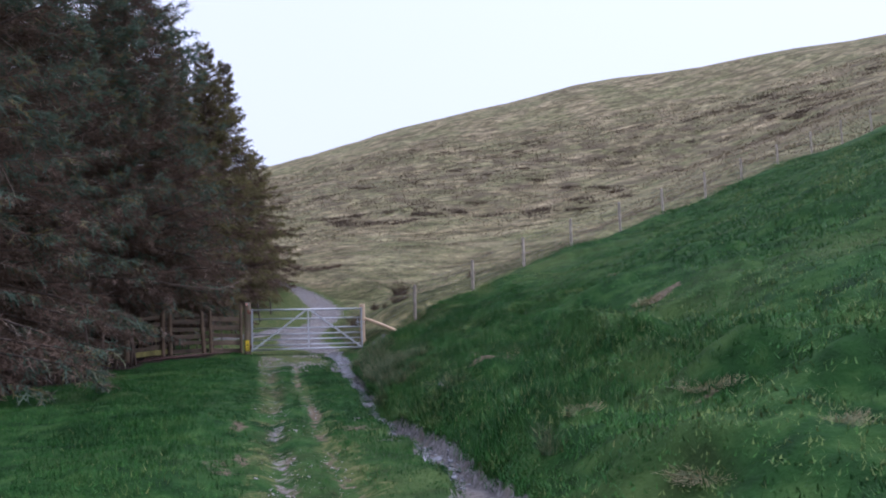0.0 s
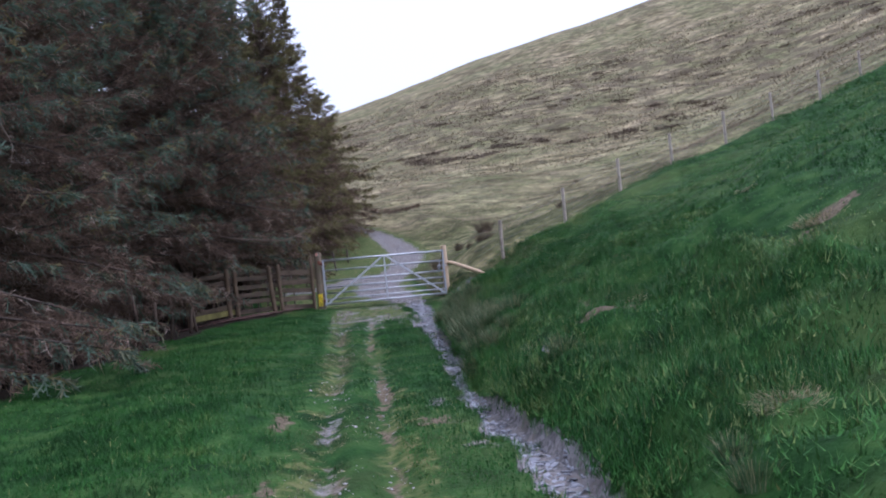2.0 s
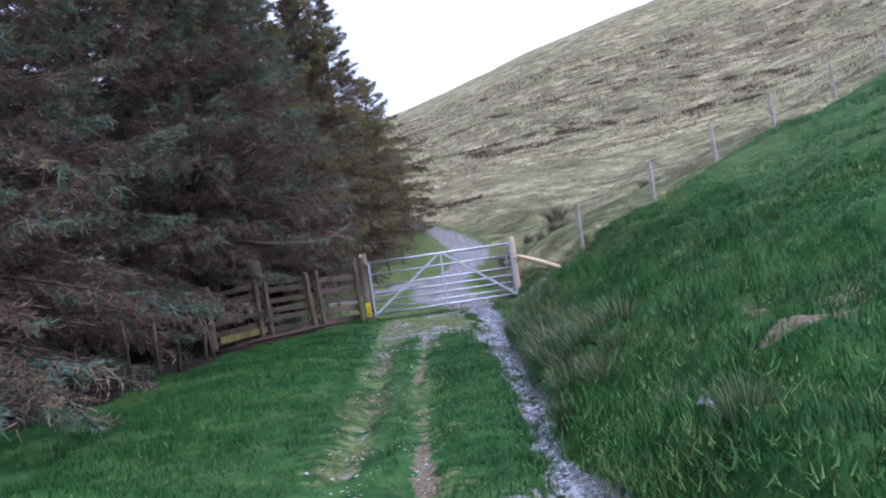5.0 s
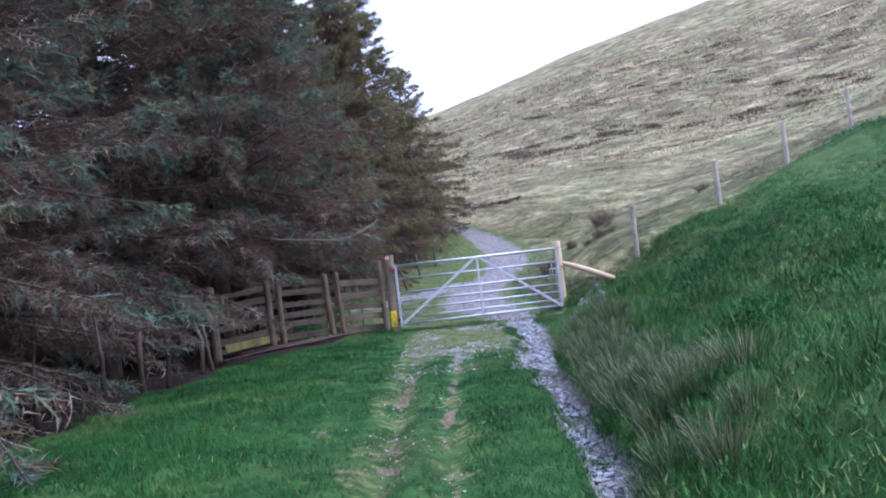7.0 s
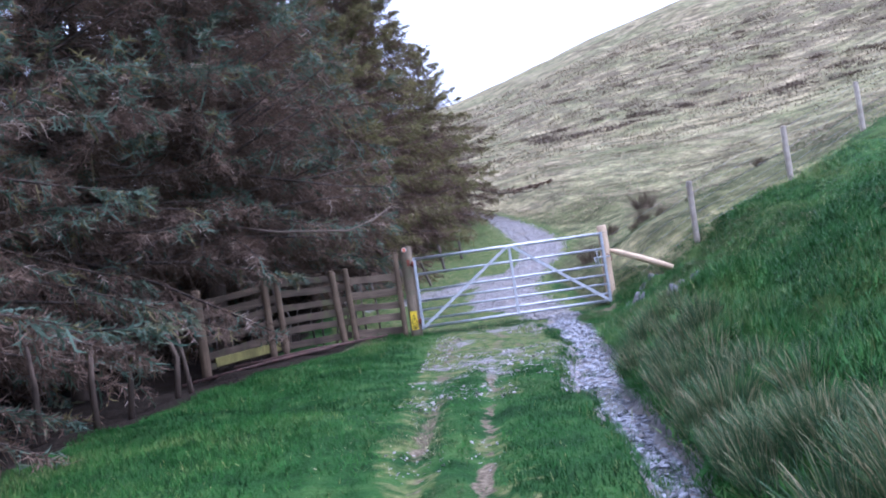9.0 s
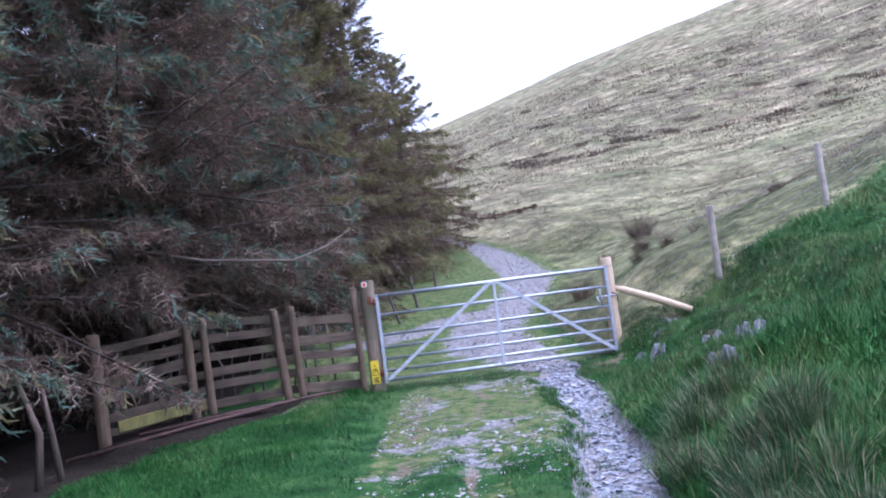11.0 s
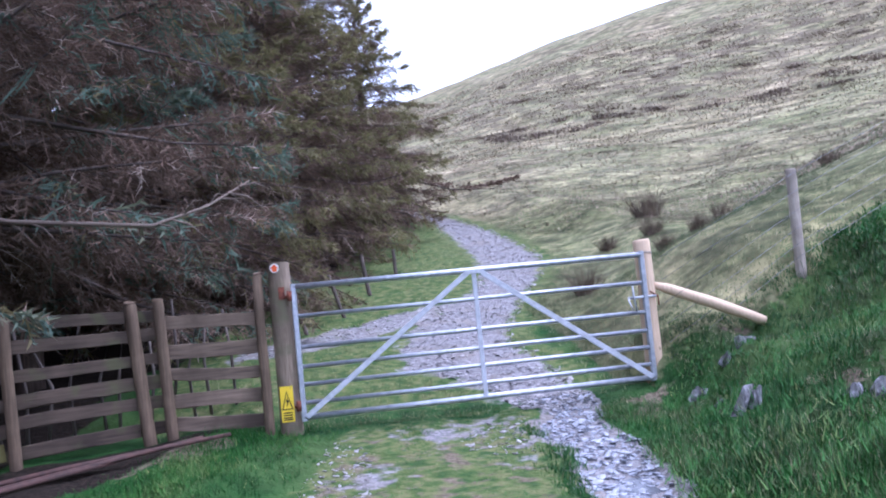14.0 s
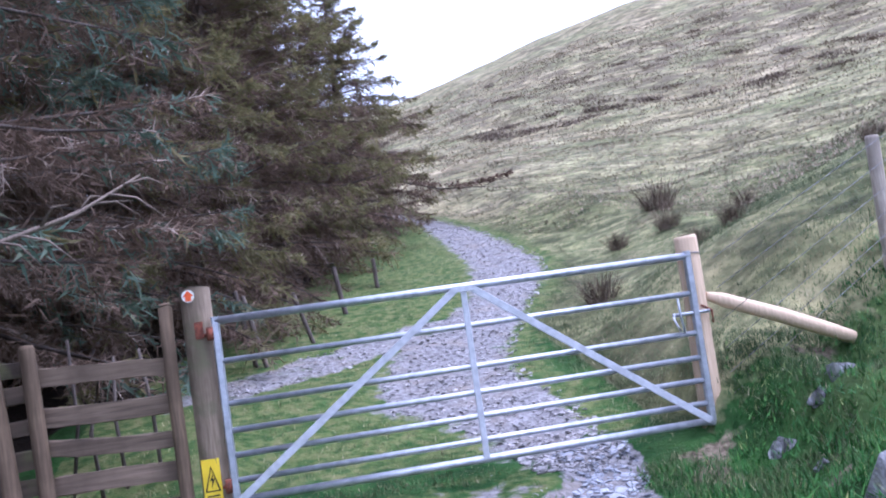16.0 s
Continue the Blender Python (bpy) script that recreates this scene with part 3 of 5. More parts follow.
def tube(points, radii, sides=8, bm=None, wobble=0.0, seed=0, cap=True):
    """A round bar through points, each with its radius."""
    bm = bm or bmesh.new()
    r = random.Random(seed)
    pts = [Vector(p) for p in points]
    rings = []
    for i, p in enumerate(pts):
        d = (pts[min(i + 1, len(pts) - 1)] - pts[max(i - 1, 0)]).normalized()
        u = d.orthogonal().normalized() if abs(d.z) > 0.99 else d.cross(Vector((0, 0, 1))).normalized()
        v = d.cross(u)
        ring = []
        for k in range(sides):
            a = 2 * math.pi * k / sides
            q = radii[i] * (1 + r.uniform(-wobble, wobble))
            ring.append(bm.verts.new(p + (u * math.cos(a) + v * math.sin(a)) * q))
        rings.append(ring)
    for a, b in zip(rings, rings[1:]):
        for k in range(sides):
            f = bm.faces.new((a[k], a[(k + 1) % sides], b[(k + 1) % sides], b[k]))
            f.smooth = True
    if cap:
        bm.faces.new(rings[0][::-1])
        bm.faces.new(rings[-1])
    return bm


def plank(a, b, width, thick, up=(0, 0, 1), bev=0.006, bm=None):
    """A sawn bar from a to b, width across up, thick across the other way, with eased edges."""
    bm = bm or bmesh.new()
    a, b = Vector(a), Vector(b)
    d = (b - a).normalized()
    u = (Vector(up) - d * d.dot(Vector(up))).normalized()
    s = d.cross(u)
    outline = [(-1, -1), (1, -1), (1, 1), (-1, 1)]
    ring = []
    for i, (p, q) in enumerate(outline):
        w, t = width / 2, thick / 2
        c = [(p * (w - bev), q * t), (p * w, q * (t - bev))]
        ring += c if i in (0, 2) else c[::-1]
    ring.sort(key=lambda c: math.atan2(c[1] / thick, c[0] / width))
    ends = [[bm.verts.new(p + u * c[0] + s * c[1]) for c in ring] for p in (a, b)]
    for k in range(8):
        bm.faces.new((ends[0][k], ends[0][(k + 1) % 8], ends[1][(k + 1) % 8], ends[1][k]))
    bm.faces.new(ends[0][::-1])
    bm.faces.new(ends[1])
    bmesh.ops.recalc_face_normals(bm, faces=bm.faces)
    return bm


def round_post(height, radius, lean=(0, 0), sides=14, seed=1, sink=0.3):
    zs = [-sink, 0.0, height * 0.3, height * 0.65, height - 0.02, height]
    rs = [radius, radius, radius * 0.985, radius * 0.97, radius * 0.96, radius * 0.86]
    r = random.Random(seed)
    pts = [(lean[0] * z + r.uniform(-0.004, 0.004), lean[1] * z + r.uniform(-0.004, 0.004), z) for z in zs]
    return tube(pts, rs, sides, wobble=0.03, seed=seed)


def disc(center, radius, normal_y=-1, sides=24, thick=0.004):
    x, y, z = center
    return tube([(x, y, z), (x, y + normal_y * thick, z)], [radius, radius], sides)


# ---- gate ----
GATE_BARS = ((1.238, 0.024), (0.994, 0.018), (0.738, 0.018), (0.578, 0.018), (0.432, 0.018), (0.284, 0.018), (0.168, 0.024))
gate = thing("field_gate", (0, 0, 0), "galvanised steel seven-bar field gate, shut between wooden posts", "gate")
for z, r in GATE_BARS:
    part("bar", tube([(0.02, 0, z), (1.5, 0, z - 0.004), (3.03, 0, z - 0.008)], [r] * 3, 14), MAT["galv"], gate)
for x in (0.022, 3.028):
    part("stile", plank((x, 0, 0.135), (x, 0, 1.262), 0.045, 0.045, (1, 0, 0), 0.008), MAT["galv"], gate)
part("brace", plank((1.49, -0.028, 1.225), (0.045, -0.028, 0.17), 0.044, 0.007, bev=0.002), MAT["galv_flat"], gate, "flat steel brace bar")
part("brace", plank((1.58, -0.028, 1.225), (3.005, -0.028, 0.17), 0.044, 0.007, bev=0.002), MAT["galv_flat"], gate, "flat steel brace bar")
part("upright", plank((1.535, -0.024, 1.235), (1.535, -0.024, 0.165), 0.038, 0.007, (1, 0, 0), 0.002), MAT["galv_flat"], gate, "flat steel middle upright")
part("crown_plate", plank((1.46, -0.034, 1.222), (1.61, -0.034, 1.222), 0.04, 0.006, bev=0.002), MAT["galv_flat"], gate)
for z in (1.16, 0.26):
    hinge = part("hinge", tube([(-0.06, 0.03, z), (-0.02, -0.02, z), (0.0, -0.03, z)], [0.014] * 3, 8), MAT["rust"], gate, "rusty hinge pin")
    part("hinge_eye", tube([(-0.012, -0.03, z - 0.035), (-0.012, -0.03, z + 0.045)], [0.02, 0.02], 10), MAT["rust"], hinge)
latch = part("latch", tube([(2.87, 0.0, 0.86), (3.12, -0.01, 0.86)], [0.011, 0.011], 8), MAT["galv"], gate, "sliding latch bolt")
part("latch_handle", tube([(2.92, 0, 0.995), (2.92, -0.01, 0.86), (2.93, -0.02, 0.74)], [0.008] * 3, 8), MAT["galv"], latch)
part("latch_loop", tube([(2.885, 0, 0.87), (2.865, -0.03, 0.84), (2.875, -0.05, 0.79), (2.893, -0.04, 0.76)], [0.006] * 4, 6), MAT["galv"], latch)

hanging_post = thing("gate_post", (-0.085, 0.085, at(-0.085, 0.085)), "thick weathered round wooden gate post with green algae", "post")
part("shaft", round_post(1.47 - at(-0.085, 0.085), 0.094, seed=3, sides=20), MAT["post"], hanging_post)
for z in (1.16, 0.26):
    part("hinge_plate", plank((0.01, -0.09, z - 0.05), (0.01, -0.09, z + 0.05), 0.05, 0.012, (1, 0, 0), 0.003), MAT["rust"], hanging_post, "rusty iron hinge plate")
marker = thing("waymarker", (-0.115, -0.003, 1.405), "round white waymark disc with orange arrow on the gate post", "sign")
part("disc", disc((0, 0, 0), 0.038), MAT["white"], marker)
bm = bmesh.new()
for shape in (((-0.032, -0.002), (0.032, -0.002), (0.0, 0.034)), ((-0.018, -0.03), (0.018, -0.03), (0.018, -0.002)), ((-0.018, -0.03), (0.018, -0.002), (-0.018, -0.002))):
    bm.faces.new([bm.verts.new((x, -0.0065, z)) for x, z in shape])
part("arrow", bm, MAT["orange"], marker, "orange arrow")
sign = thing("warning_sign", (-0.105, -0.010, 0.29), "small yellow electric fence warning sign on the gate post", "sign")
part("plate", plank((0, 0, -0.145), (0, 0, 0.145), 0.105, 0.004, (1, 0, 0), 0.001), MAT["yellow"], sign)


def outline_triangle(w, h, z0, line, y):
    bm = bmesh.new()
    outer = [(-w / 2, z0), (w / 2, z0), (0, z0 + h)]
    inner = [(-w / 2 + line * 1.7, z0 + line), (w / 2 - line * 1.7, z0 + line), (0, z0 + h - line * 2)]
    o = [bm.verts.new((x, y, z)) for x, z in outer]
    i = [bm.verts.new((x, y, z)) for x, z in inner]
    for k in range(3):
        bm.faces.new((o[k], o[(k + 1) % 3], i[(k + 1) % 3], i[k]))
    return bm


part("triangle", outline_triangle(0.092, 0.15, -0.045, 0.007, -0.005), MAT["black"], sign)
bm = bmesh.new()
bolt = ((0.012, 0.065), (-0.012, 0.02), (0.0, 0.02), (-0.008, -0.03), (0.016, 0.03), (0.003, 0.03))
bm.faces.new([bm.verts.new((x, -0.005, z)) for x, z in bolt])
part("bolt_symbol", bm, MAT["black"], sign)
for z in (-0.07, -0.09, -0.11, -0.125):
    part("print_line", plank((-0.036, -0.0045, z), (0.036, -0.0045, z), 0.009, 0.002, bev=0.0005), MAT["black"], sign)
slim = thing("stake", (-0.265, 0.03, at(-0.265, 0)), "slim round wooden stake beside the gate post", "post")
part("shaft", round_post(1.38 - at(-0.265, 0), 0.042, seed=5), MAT["railpost"], slim)

clap_z = at(3.085, 0.11)
clapping = thing("gate_post", (3.085, 0.11, clap_z), "pale new round wooden gate post, split along the grain", "post")
part("shaft", round_post(1.365 - clap_z, 0.078, seed=8, sides=20), MAT["newpost"], clapping)
part("wire_wrap", tube([(0.081 * math.cos(a), 0.081 * math.sin(a), 1.245 - clap_z + 0.004 * math.sin(3 * a)) for a in [k * math.pi / 8 for k in range(17)]], [0.004] * 17, 5), MAT["wire"], clapping)
part("latch_keep", tube([(0.0, -0.085, 0.90 - clap_z), (0.06, -0.10, 0.86 - clap_z), (0.065, -0.09, 0.78 - clap_z)], [0.008] * 3, 6), MAT["rust"], clapping)
strut = thing("strut_rail", (3.15, 0.08, 0.955), "pale peeled wooden strut bracing the gate post into the bank", "strut")
part("pole", tube([(0, 0, 0), (0.12, 0.0, -0.045), (0.5, 0.0, -0.20), (0.84, -0.01, -0.35), (0.98, -0.02, -0.42)], [0.028, 0.046, 0.05, 0.048, 0.046], 14, wobble=0.04, seed=4), MAT["newpost"], strut)

# ---- rail fence on the left of the gate ----
def rough_rail(a, b, width, thick, seed):
    """A half-round split rail with uneven edges."""
    r = random.Random(seed)
    a, b = Vector(a), Vector(b)
    d = (b - a).normalized()
    u = (Vector((0, 0, 1)) - d * d.z).normalized()
    s = d.cross(u)
    bm, rings, steps = bmesh.new(), [], 8
    waist = r.uniform(-0.018, 0.018)
    for i in range(steps + 1):
        p = a.lerp(b, i / steps) + u * (waist * math.sin(math.pi * i / steps))
        w, t = width * r.uniform(0.95, 1.05) / 2, thick * r.uniform(0.9, 1.1) / 2
        ring = []
        for k in range(8):
            ang = 2 * math.pi * (k + 0.5) / 8
            ring.append(bm.verts.new(p + u * (w * max(-1, min(1, 2.6 * math.sin(ang))) + r.uniform(-0.007, 0.007)) + s * (t * math.cos(ang))))
        rings.append(ring)
    for p, q in zip(rings, rings[1:]):
        for k in range(8):
            bm.faces.new((p[k], p[(k + 1) % 8], q[(k + 1) % 8], q[k]))
    bm.faces.new(rings[0][::-1])
    bm.faces.new(rings[-1])
    bmesh.ops.recalc_face_normals(bm, faces=bm.faces)
    return bm


def rail_panel(a, b, rails, name_label, seed, wood):
    r = random.Random(seed)
    za, zb = at(*a), at(*b)
    ob = thing("rail_panel", (a[0], a[1], za), name_label, "fence", "rail panels beside the gate")
    dx, dy, dz = b[0] - a[0], b[1] - a[1], zb - za
    n = Vector((dy, -dx, 0)).normalized() * (-0.05 if dx > 0 else 0.05)
    for z in rails:
        j, k = r.uniform(-0.03, 0.03), r.uniform(-0.03, 0.03)
        part("rail", rough_rail((n.x, n.y, z + j), (dx + n.x, dy + n.y, dz + z + k), r.uniform(0.082, 0.112), 0.03, r.randint(0, 9999)), MAT[wood], ob)
    return ob


PANEL = ((-0.25, 0.075), (-1.08, 0.12), (-2.12, -0.38), (-3.10, -1.15))
for i, (a, b) in enumerate(zip(PANEL, PANEL[1:])):
    # panels past the first take the wood darkened for tree shade
    rail_panel(b, a, (0.10, 0.31, 0.53, 0.74, 0.96) if i == 0 else (0.10, 0.29, 0.48, 0.67, 0.86, 1.04), ("mossy wooden rail fence panel, coloured dark for the shade under the spruces" if i else "pale weathered wooden rail fence panel beside the gate"), 20 + i, "shaded_rail" if i else "rail")
for i, (x, y, h, r, lean) in enumerate(((-1.03, 0.06, 1.14, 0.046, 0.04), (-1.21, 0.06, 1.16, 0.054, 0.07), (-2.06, -0.44, 1.14, 0.046, 0.03), (-2.25, -0.50, 1.14, 0.054, 0.02), (-3.10, -1.22, 1.22, 0.07, 0.02))):
    p = thing("fence_post", (x, y, at(x, y)), "weathered round post of the rail fence", "post", "rail fence posts")
    part("shaft", round_post(h, r, (-lean, 0), seed=30 + i), MAT["railpost"], p)
board = thing("bottom_board", (-3.0, -1.02, at(-3, -1.0) + 0.16), "mossy yellowish board low on the rail fence", "board")
part("plank", plank((0, 0, 0), (0.85, 0.62, 0.09), 0.13, 0.03, bev=0.006), mat_wood("mossy_board", (0.30, 0.27, 0.08), (0.15, 0.13, 0.05), 6.0), board)
for i, (a, b) in enumerate((((-3.3, -1.85), (-0.75, -0.30)), ((-3.0, -2.0), (-1.3, -0.62)), ((-2.7, -1.35), (-0.55, -0.22)))):
    za, zb = at(*a) + 0.07, at(*b) + 0.06
    p = thing("fallen_pole", (a[0], a[1], za), "reddish-brown fallen pole lying in grass along the fence", "pole", "fallen poles")
    part("pole", tube([(0, 0, 0), ((b[0] - a[0]) / 2, (b[1] - a[1]) / 2, (zb - za) / 2 + 0.02), (b[0] - a[0], b[1] - a[1], zb - za)], [0.022, 0.02, 0.015], 8, wobble=0.1, seed=i), MAT["pole"], p)

# stakes and wire of the pen behind the rails, and of the old fence up the track
for i in range(16):
    x = -0.7 - 0.17 * i + random.uniform(-0.06, 0.06)
    y = 1.25 - 0.10 * i + random.uniform(-0.25, 0.25)
    p = thing("thin_stake", (x, y, at(x, y)), "thin pale leaning stake behind the rails", "stake", "thin stakes of the pen")
    part("shaft", tube([(0, 0, -0.1), (random.uniform(-0.1, 0.1), 0, 0.5), (random.uniform(-0.14, 0.14), 0, random.uniform(0.7, 1.15))], [0.017, 0.016, 0.012], 6, wobble=0.1, seed=i), MAT["limb"], p)
for i, (x, y, h, r, lx) in enumerate(((-0.13, 4.3, 0.85, 0.028, -0.16), (-0.02, 4.26, 0.8, 0.028, -0.2), (0.5, 4.94, 0.62, 0.026, -0.26), (0.95, 6.2, 0.66, 0.034, -0.12), (1.53, 7.85, 0.45, 0.034, -0.04))):
    p = thing("old_fence_post", (x, y, at(x, y)), "thin leaning grey post of the old trackside fence", "post", "old trackside fence posts")
    part("shaft", round_post(h, r, (lx, 0), 8, seed=60 + i), MAT["limb"], p)

# ---- wire fence up the hill ----
TOPS = ((4.71, 0.35, 1.912), (6.75, 0.91, 2.70), (9.30, 2.70, 3.67), (11.80, 3.99, 4.55), (14.53, 5.17, 5.42), (17.28, 6.35, 6.26), (20.07, 7.27, 7.23), (22.83, 8.29, 8.19), (25.65, 9.15, 9.16), (28.48, 9.95, 10.14), (31.29, 10.82, 11.13), (34.15, 11.59, 12.03))
for i, (x, y, z) in enumerate(TOPS):
    p = thing("fence_post", (x, y, at(x, y)), "grey weathered round post of the wire fence", "post", "wire fence posts")
    part("shaft", round_post(z - at(x, y), 0.05, (random.uniform(-0.02, 0.02), 0), 10, seed=80 + i), MAT["fencepost"], p)
netting = thing("wire_fence", (3.2, 0.05, 0), "slack rusty stock wire strung between fence posts", "fence")
line = [(3.2, 0.05, 1.25)] + list(TOPS)
for drop in (0.05, 0.22, 0.40, 0.56, 0.70, 0.82):
    pts = [(x - 3.2, y - 0.05 - 0.05, z - drop * (1 if k else 1.15)) for k, (x, y, z) in enumerate(line)]
    part("strand", tube(pts, [0.0022] * len(pts), 4), MAT["wire"], netting)


# ---- spruces ----
def unit(v):
    return v / np.maximum(np.linalg.norm(v, axis=-1, keepdims=True), 1e-9)


def spruce_meshes(seed, height, radius, skirt, brown, density, n, power, fat, droop):
    """Meshes of one spruce: trunk, bare limbs, dead twigs and living needle sprays."""
    g = np.random.default_rng(seed)
    nb = int(height * density)
    u = (np.arange(nb) + g.uniform(0, 1, nb)) / nb
    u = u ** 1.2
    z0 = skirt + (height * 0.985 - skirt) * u
    length = radius * (1 - u) ** power * g.uniform(0.62, 1.03, nb) + 0.2
    az = np.arange(nb) * 2.39996 + g.uniform(-0.5, 0.5, nb)
    rise = 0.02 + 0.55 * u + g.uniform(-0.26, 0.30, nb)
    sag = droop * (1 - u) + g.uniform(0.02, 0.22, nb)
    lift = 0.16 + g.uniform(-0.06, 0.12, nb)
    out = np.stack([np.cos(az), np.sin(az), 0 * az], -1)
    side = np.stack([-np.sin(az), np.cos(az), 0 * az], -1)
    bend = g.uniform(-0.3, 0.3, nb)

    def spine(i, s):
        lg = length[i]
        p = out[i] * (lg * s)[..., None] + side[i] * (lg * bend[i] * s * s)[..., None]
        p[..., 2] = z0[i] + lg * (rise[i] * s - sag[i] * s * s + lift[i] * s ** 3)
        return p

    # limbs: three-sided tapering stems
    steps = np.linspace(0, 1, 5)
    ii = np.repeat(np.arange(nb), 5).reshape(nb, 5)
    pts = spine(ii, np.broadcast_to(steps, (nb, 5)).copy())
    rad = (0.006 + 0.0105 * length)[:, None] * (1.05 - steps)[None, :] + 0.002
    ring = []
    for k in range(3):
        a = 2.094 * k
        ring.append(pts + side[ii] * (rad * math.cos(a))[..., None] + np.array([0, 0, 1.0]) * (rad * math.sin(a))[..., None])
    limb_co = np.stack(ring, 2).reshape(-1, 3)
    b, s_, k_ = np.meshgrid(np.arange(nb), np.arange(4), np.arange(3), indexing="ij")
    v = lambda bb, ss, kk: (bb * 5 + ss) * 3 + kk % 3
    limb_faces = np.stack([v(b, s_, k_), v(b, s_, k_ + 1), v(b, s_ + 1, k_ + 1), v(b, s_ + 1, k_)], -1).reshape(-1, 4)

    # twigs on the limbs, each a curved, drooping finger with side needles or side twigs
    count = (length * 36).astype(int) + 10
    ti = np.repeat(np.arange(nb), count)
    nt = len(ti)
    s = g.uniform(0.08, 1.0, nt) ** 0.85
    root = spine(ti, s)
    ahead = unit(spine(ti, np.minimum(s + 0.03, 1.03)) - spine(ti, s - 0.03))
    hand = np.where(g.uniform(0, 1, nt) < 0.5, -1.0, 1.0)
    ang = g.uniform(0.35, 1.15, nt)
    twig_dir = ahead * np.cos(ang)[:, None] + side[ti] * (hand * np.sin(ang))[:, None]
    twig_dir[:, 2] += -g.uniform(-0.35, 1.05, nt) * (1.1 - 0.8 * u[ti])
    twig_dir = unit(twig_dir + g.normal(0, 0.14, (nt, 3)))
    twig_len = (0.17 + 0.36 * (1 - s)) * np.minimum(1.0, 0.35 + length[ti] / 2.0) * g.uniform(0.6, 1.4, nt)
    patch = 0.5 + 0.5 * np.sin(ti * 12.9898) * np.cos(ti * 4.1)
    alive = (s + 0.42 * (patch - 0.5) + g.normal(0, 0.16, nt) + 0.50 * (u[ti] - 0.40)) > 0.30 + brown
    curl = g.normal(0, 0.22, (nt, 3))
    curl[:, 2] -= 0.30 * (1 - u[ti])
    e1 = unit(np.cross(twig_dir, np.array([0.13, 0.21, 1.0])))
    e2 = np.cross(twig_dir, e1)

    def along(q):
        return root[:, None, :] + twig_len[:, None, None] * (twig_dir[:, None, :] * q[None, :, None] + curl[:, None, :] * (q ** 2)[None, :, None])

    ribs = along(np.array([0.0, 0.4, 0.75, 1.0]))
    turn_ = g.uniform(0, 6.283, nt)
    across = e1 * np.cos(turn_)[:, None] + e2 * np.sin(turn_)[:, None]
    half = np.where(alive, 0.0105, 0.005) * fat
    w0, w1, w2 = (across * (half * k)[:, None] for k in (0.6, 1.0, 0.85))
    left = (ribs[:, 0] - w0, ribs[:, 1] - w1, ribs[:, 2] - w2)
    right = (ribs[:, 0] + w0, ribs[:, 1] + w1, ribs[:, 2] + w2)
    finger = np.stack([np.stack(c, 1) for c in ((left[0], right[0], right[1]), (left[0], right[1], left[1]), (left[1], right[1], right[2]), (left[1], right[2], left[2]), (left[2], right[2], ribs[:, 3]))], 1)
    q = (np.arange(n) + 0.6) / (n + 0.4)
    roll = g.uniform(0, 6.283, nt)[:, None] + np.arange(n)[None, :] * 2.4
    base = along(q)
    perp = e1[:, None, :] * np.cos(roll)[..., None] + e2[:, None, :] * (0.8 * np.sin(roll))[..., None]
    reach = g.uniform(0.05, 0.10, (nt, n)) * np.where(alive, 1.0, 1.35)[:, None]
    tip = base + twig_dir[:, None, :] * (reach * 1.0)[..., None] + perp * reach[..., None]
    wide = (np.where(alive, 0.014, 0.0075) * fat)[:, None, None]
    a0 = base - twig_dir[:, None, :] * wide + perp * 0.004
    a1 = base + twig_dir[:, None, :] * wide - perp * 0.004
    tri = np.concatenate([finger, np.stack([a0, a1, tip], 2)], 1)
    per = 5 + n
    # lit bough tips painted in: tone rises outward, darker inside the crown
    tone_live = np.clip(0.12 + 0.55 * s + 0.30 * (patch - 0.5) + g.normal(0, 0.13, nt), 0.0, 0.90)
    tone_live = np.where(g.uniform(0, 1, nt) < 0.25 * brown + 0.02, 1.0, tone_live)
    tone_dead = np.clip(0.15 + 0.55 * g.uniform(0, 1, nt) + 0.25 * (patch - 0.5), 0, 0.86)
    tone_dead = np.where(g.uniform(0, 1, nt) < 0.03, 1.0, tone_dead)

    def soup(name, tris, tones):
        flat = tris.reshape(-1, 3)
        return poly_mesh(name, flat, np.arange(len(flat)).reshape(-1, 3), np.repeat(tones, 3 * per))

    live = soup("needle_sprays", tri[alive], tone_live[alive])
    dead = soup("dead_foliage", tri[~alive], tone_dead[~alive])
    return poly_mesh("branchwork", limb_co, limb_faces), dead, live


def spruce(seed, height, radius, skirt, brown, label, density=17.0, needles=6, needle="needle", power=0.68, fat=1.0, droop=0.38):
    tree = thing("spruce_tree", (0, 0, 0), label, "tree", "spruce row beside the track")
    bm = tube([(0, 0, -0.4), (0, 0, 0.1), (0.02, 0.01, height * 0.3), (-0.02, 0.02, height * 0.7), (0, 0, height)], [0.23, 0.17, 0.13, 0.06, 0.012], 10, wobble=0.08, seed=seed)
    part("trunk", bm, MAT["bark"], tree)
    limbs, dead, live = spruce_meshes(seed, height, radius, skirt, brown, density, needles, power, fat, droop)
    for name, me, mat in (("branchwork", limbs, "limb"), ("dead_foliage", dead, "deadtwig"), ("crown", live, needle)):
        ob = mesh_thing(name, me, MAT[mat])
        ob.parent = tree
        if name == "dead_foliage":
            tagged(ob, "brown dead twigs in the crown")
    return tree


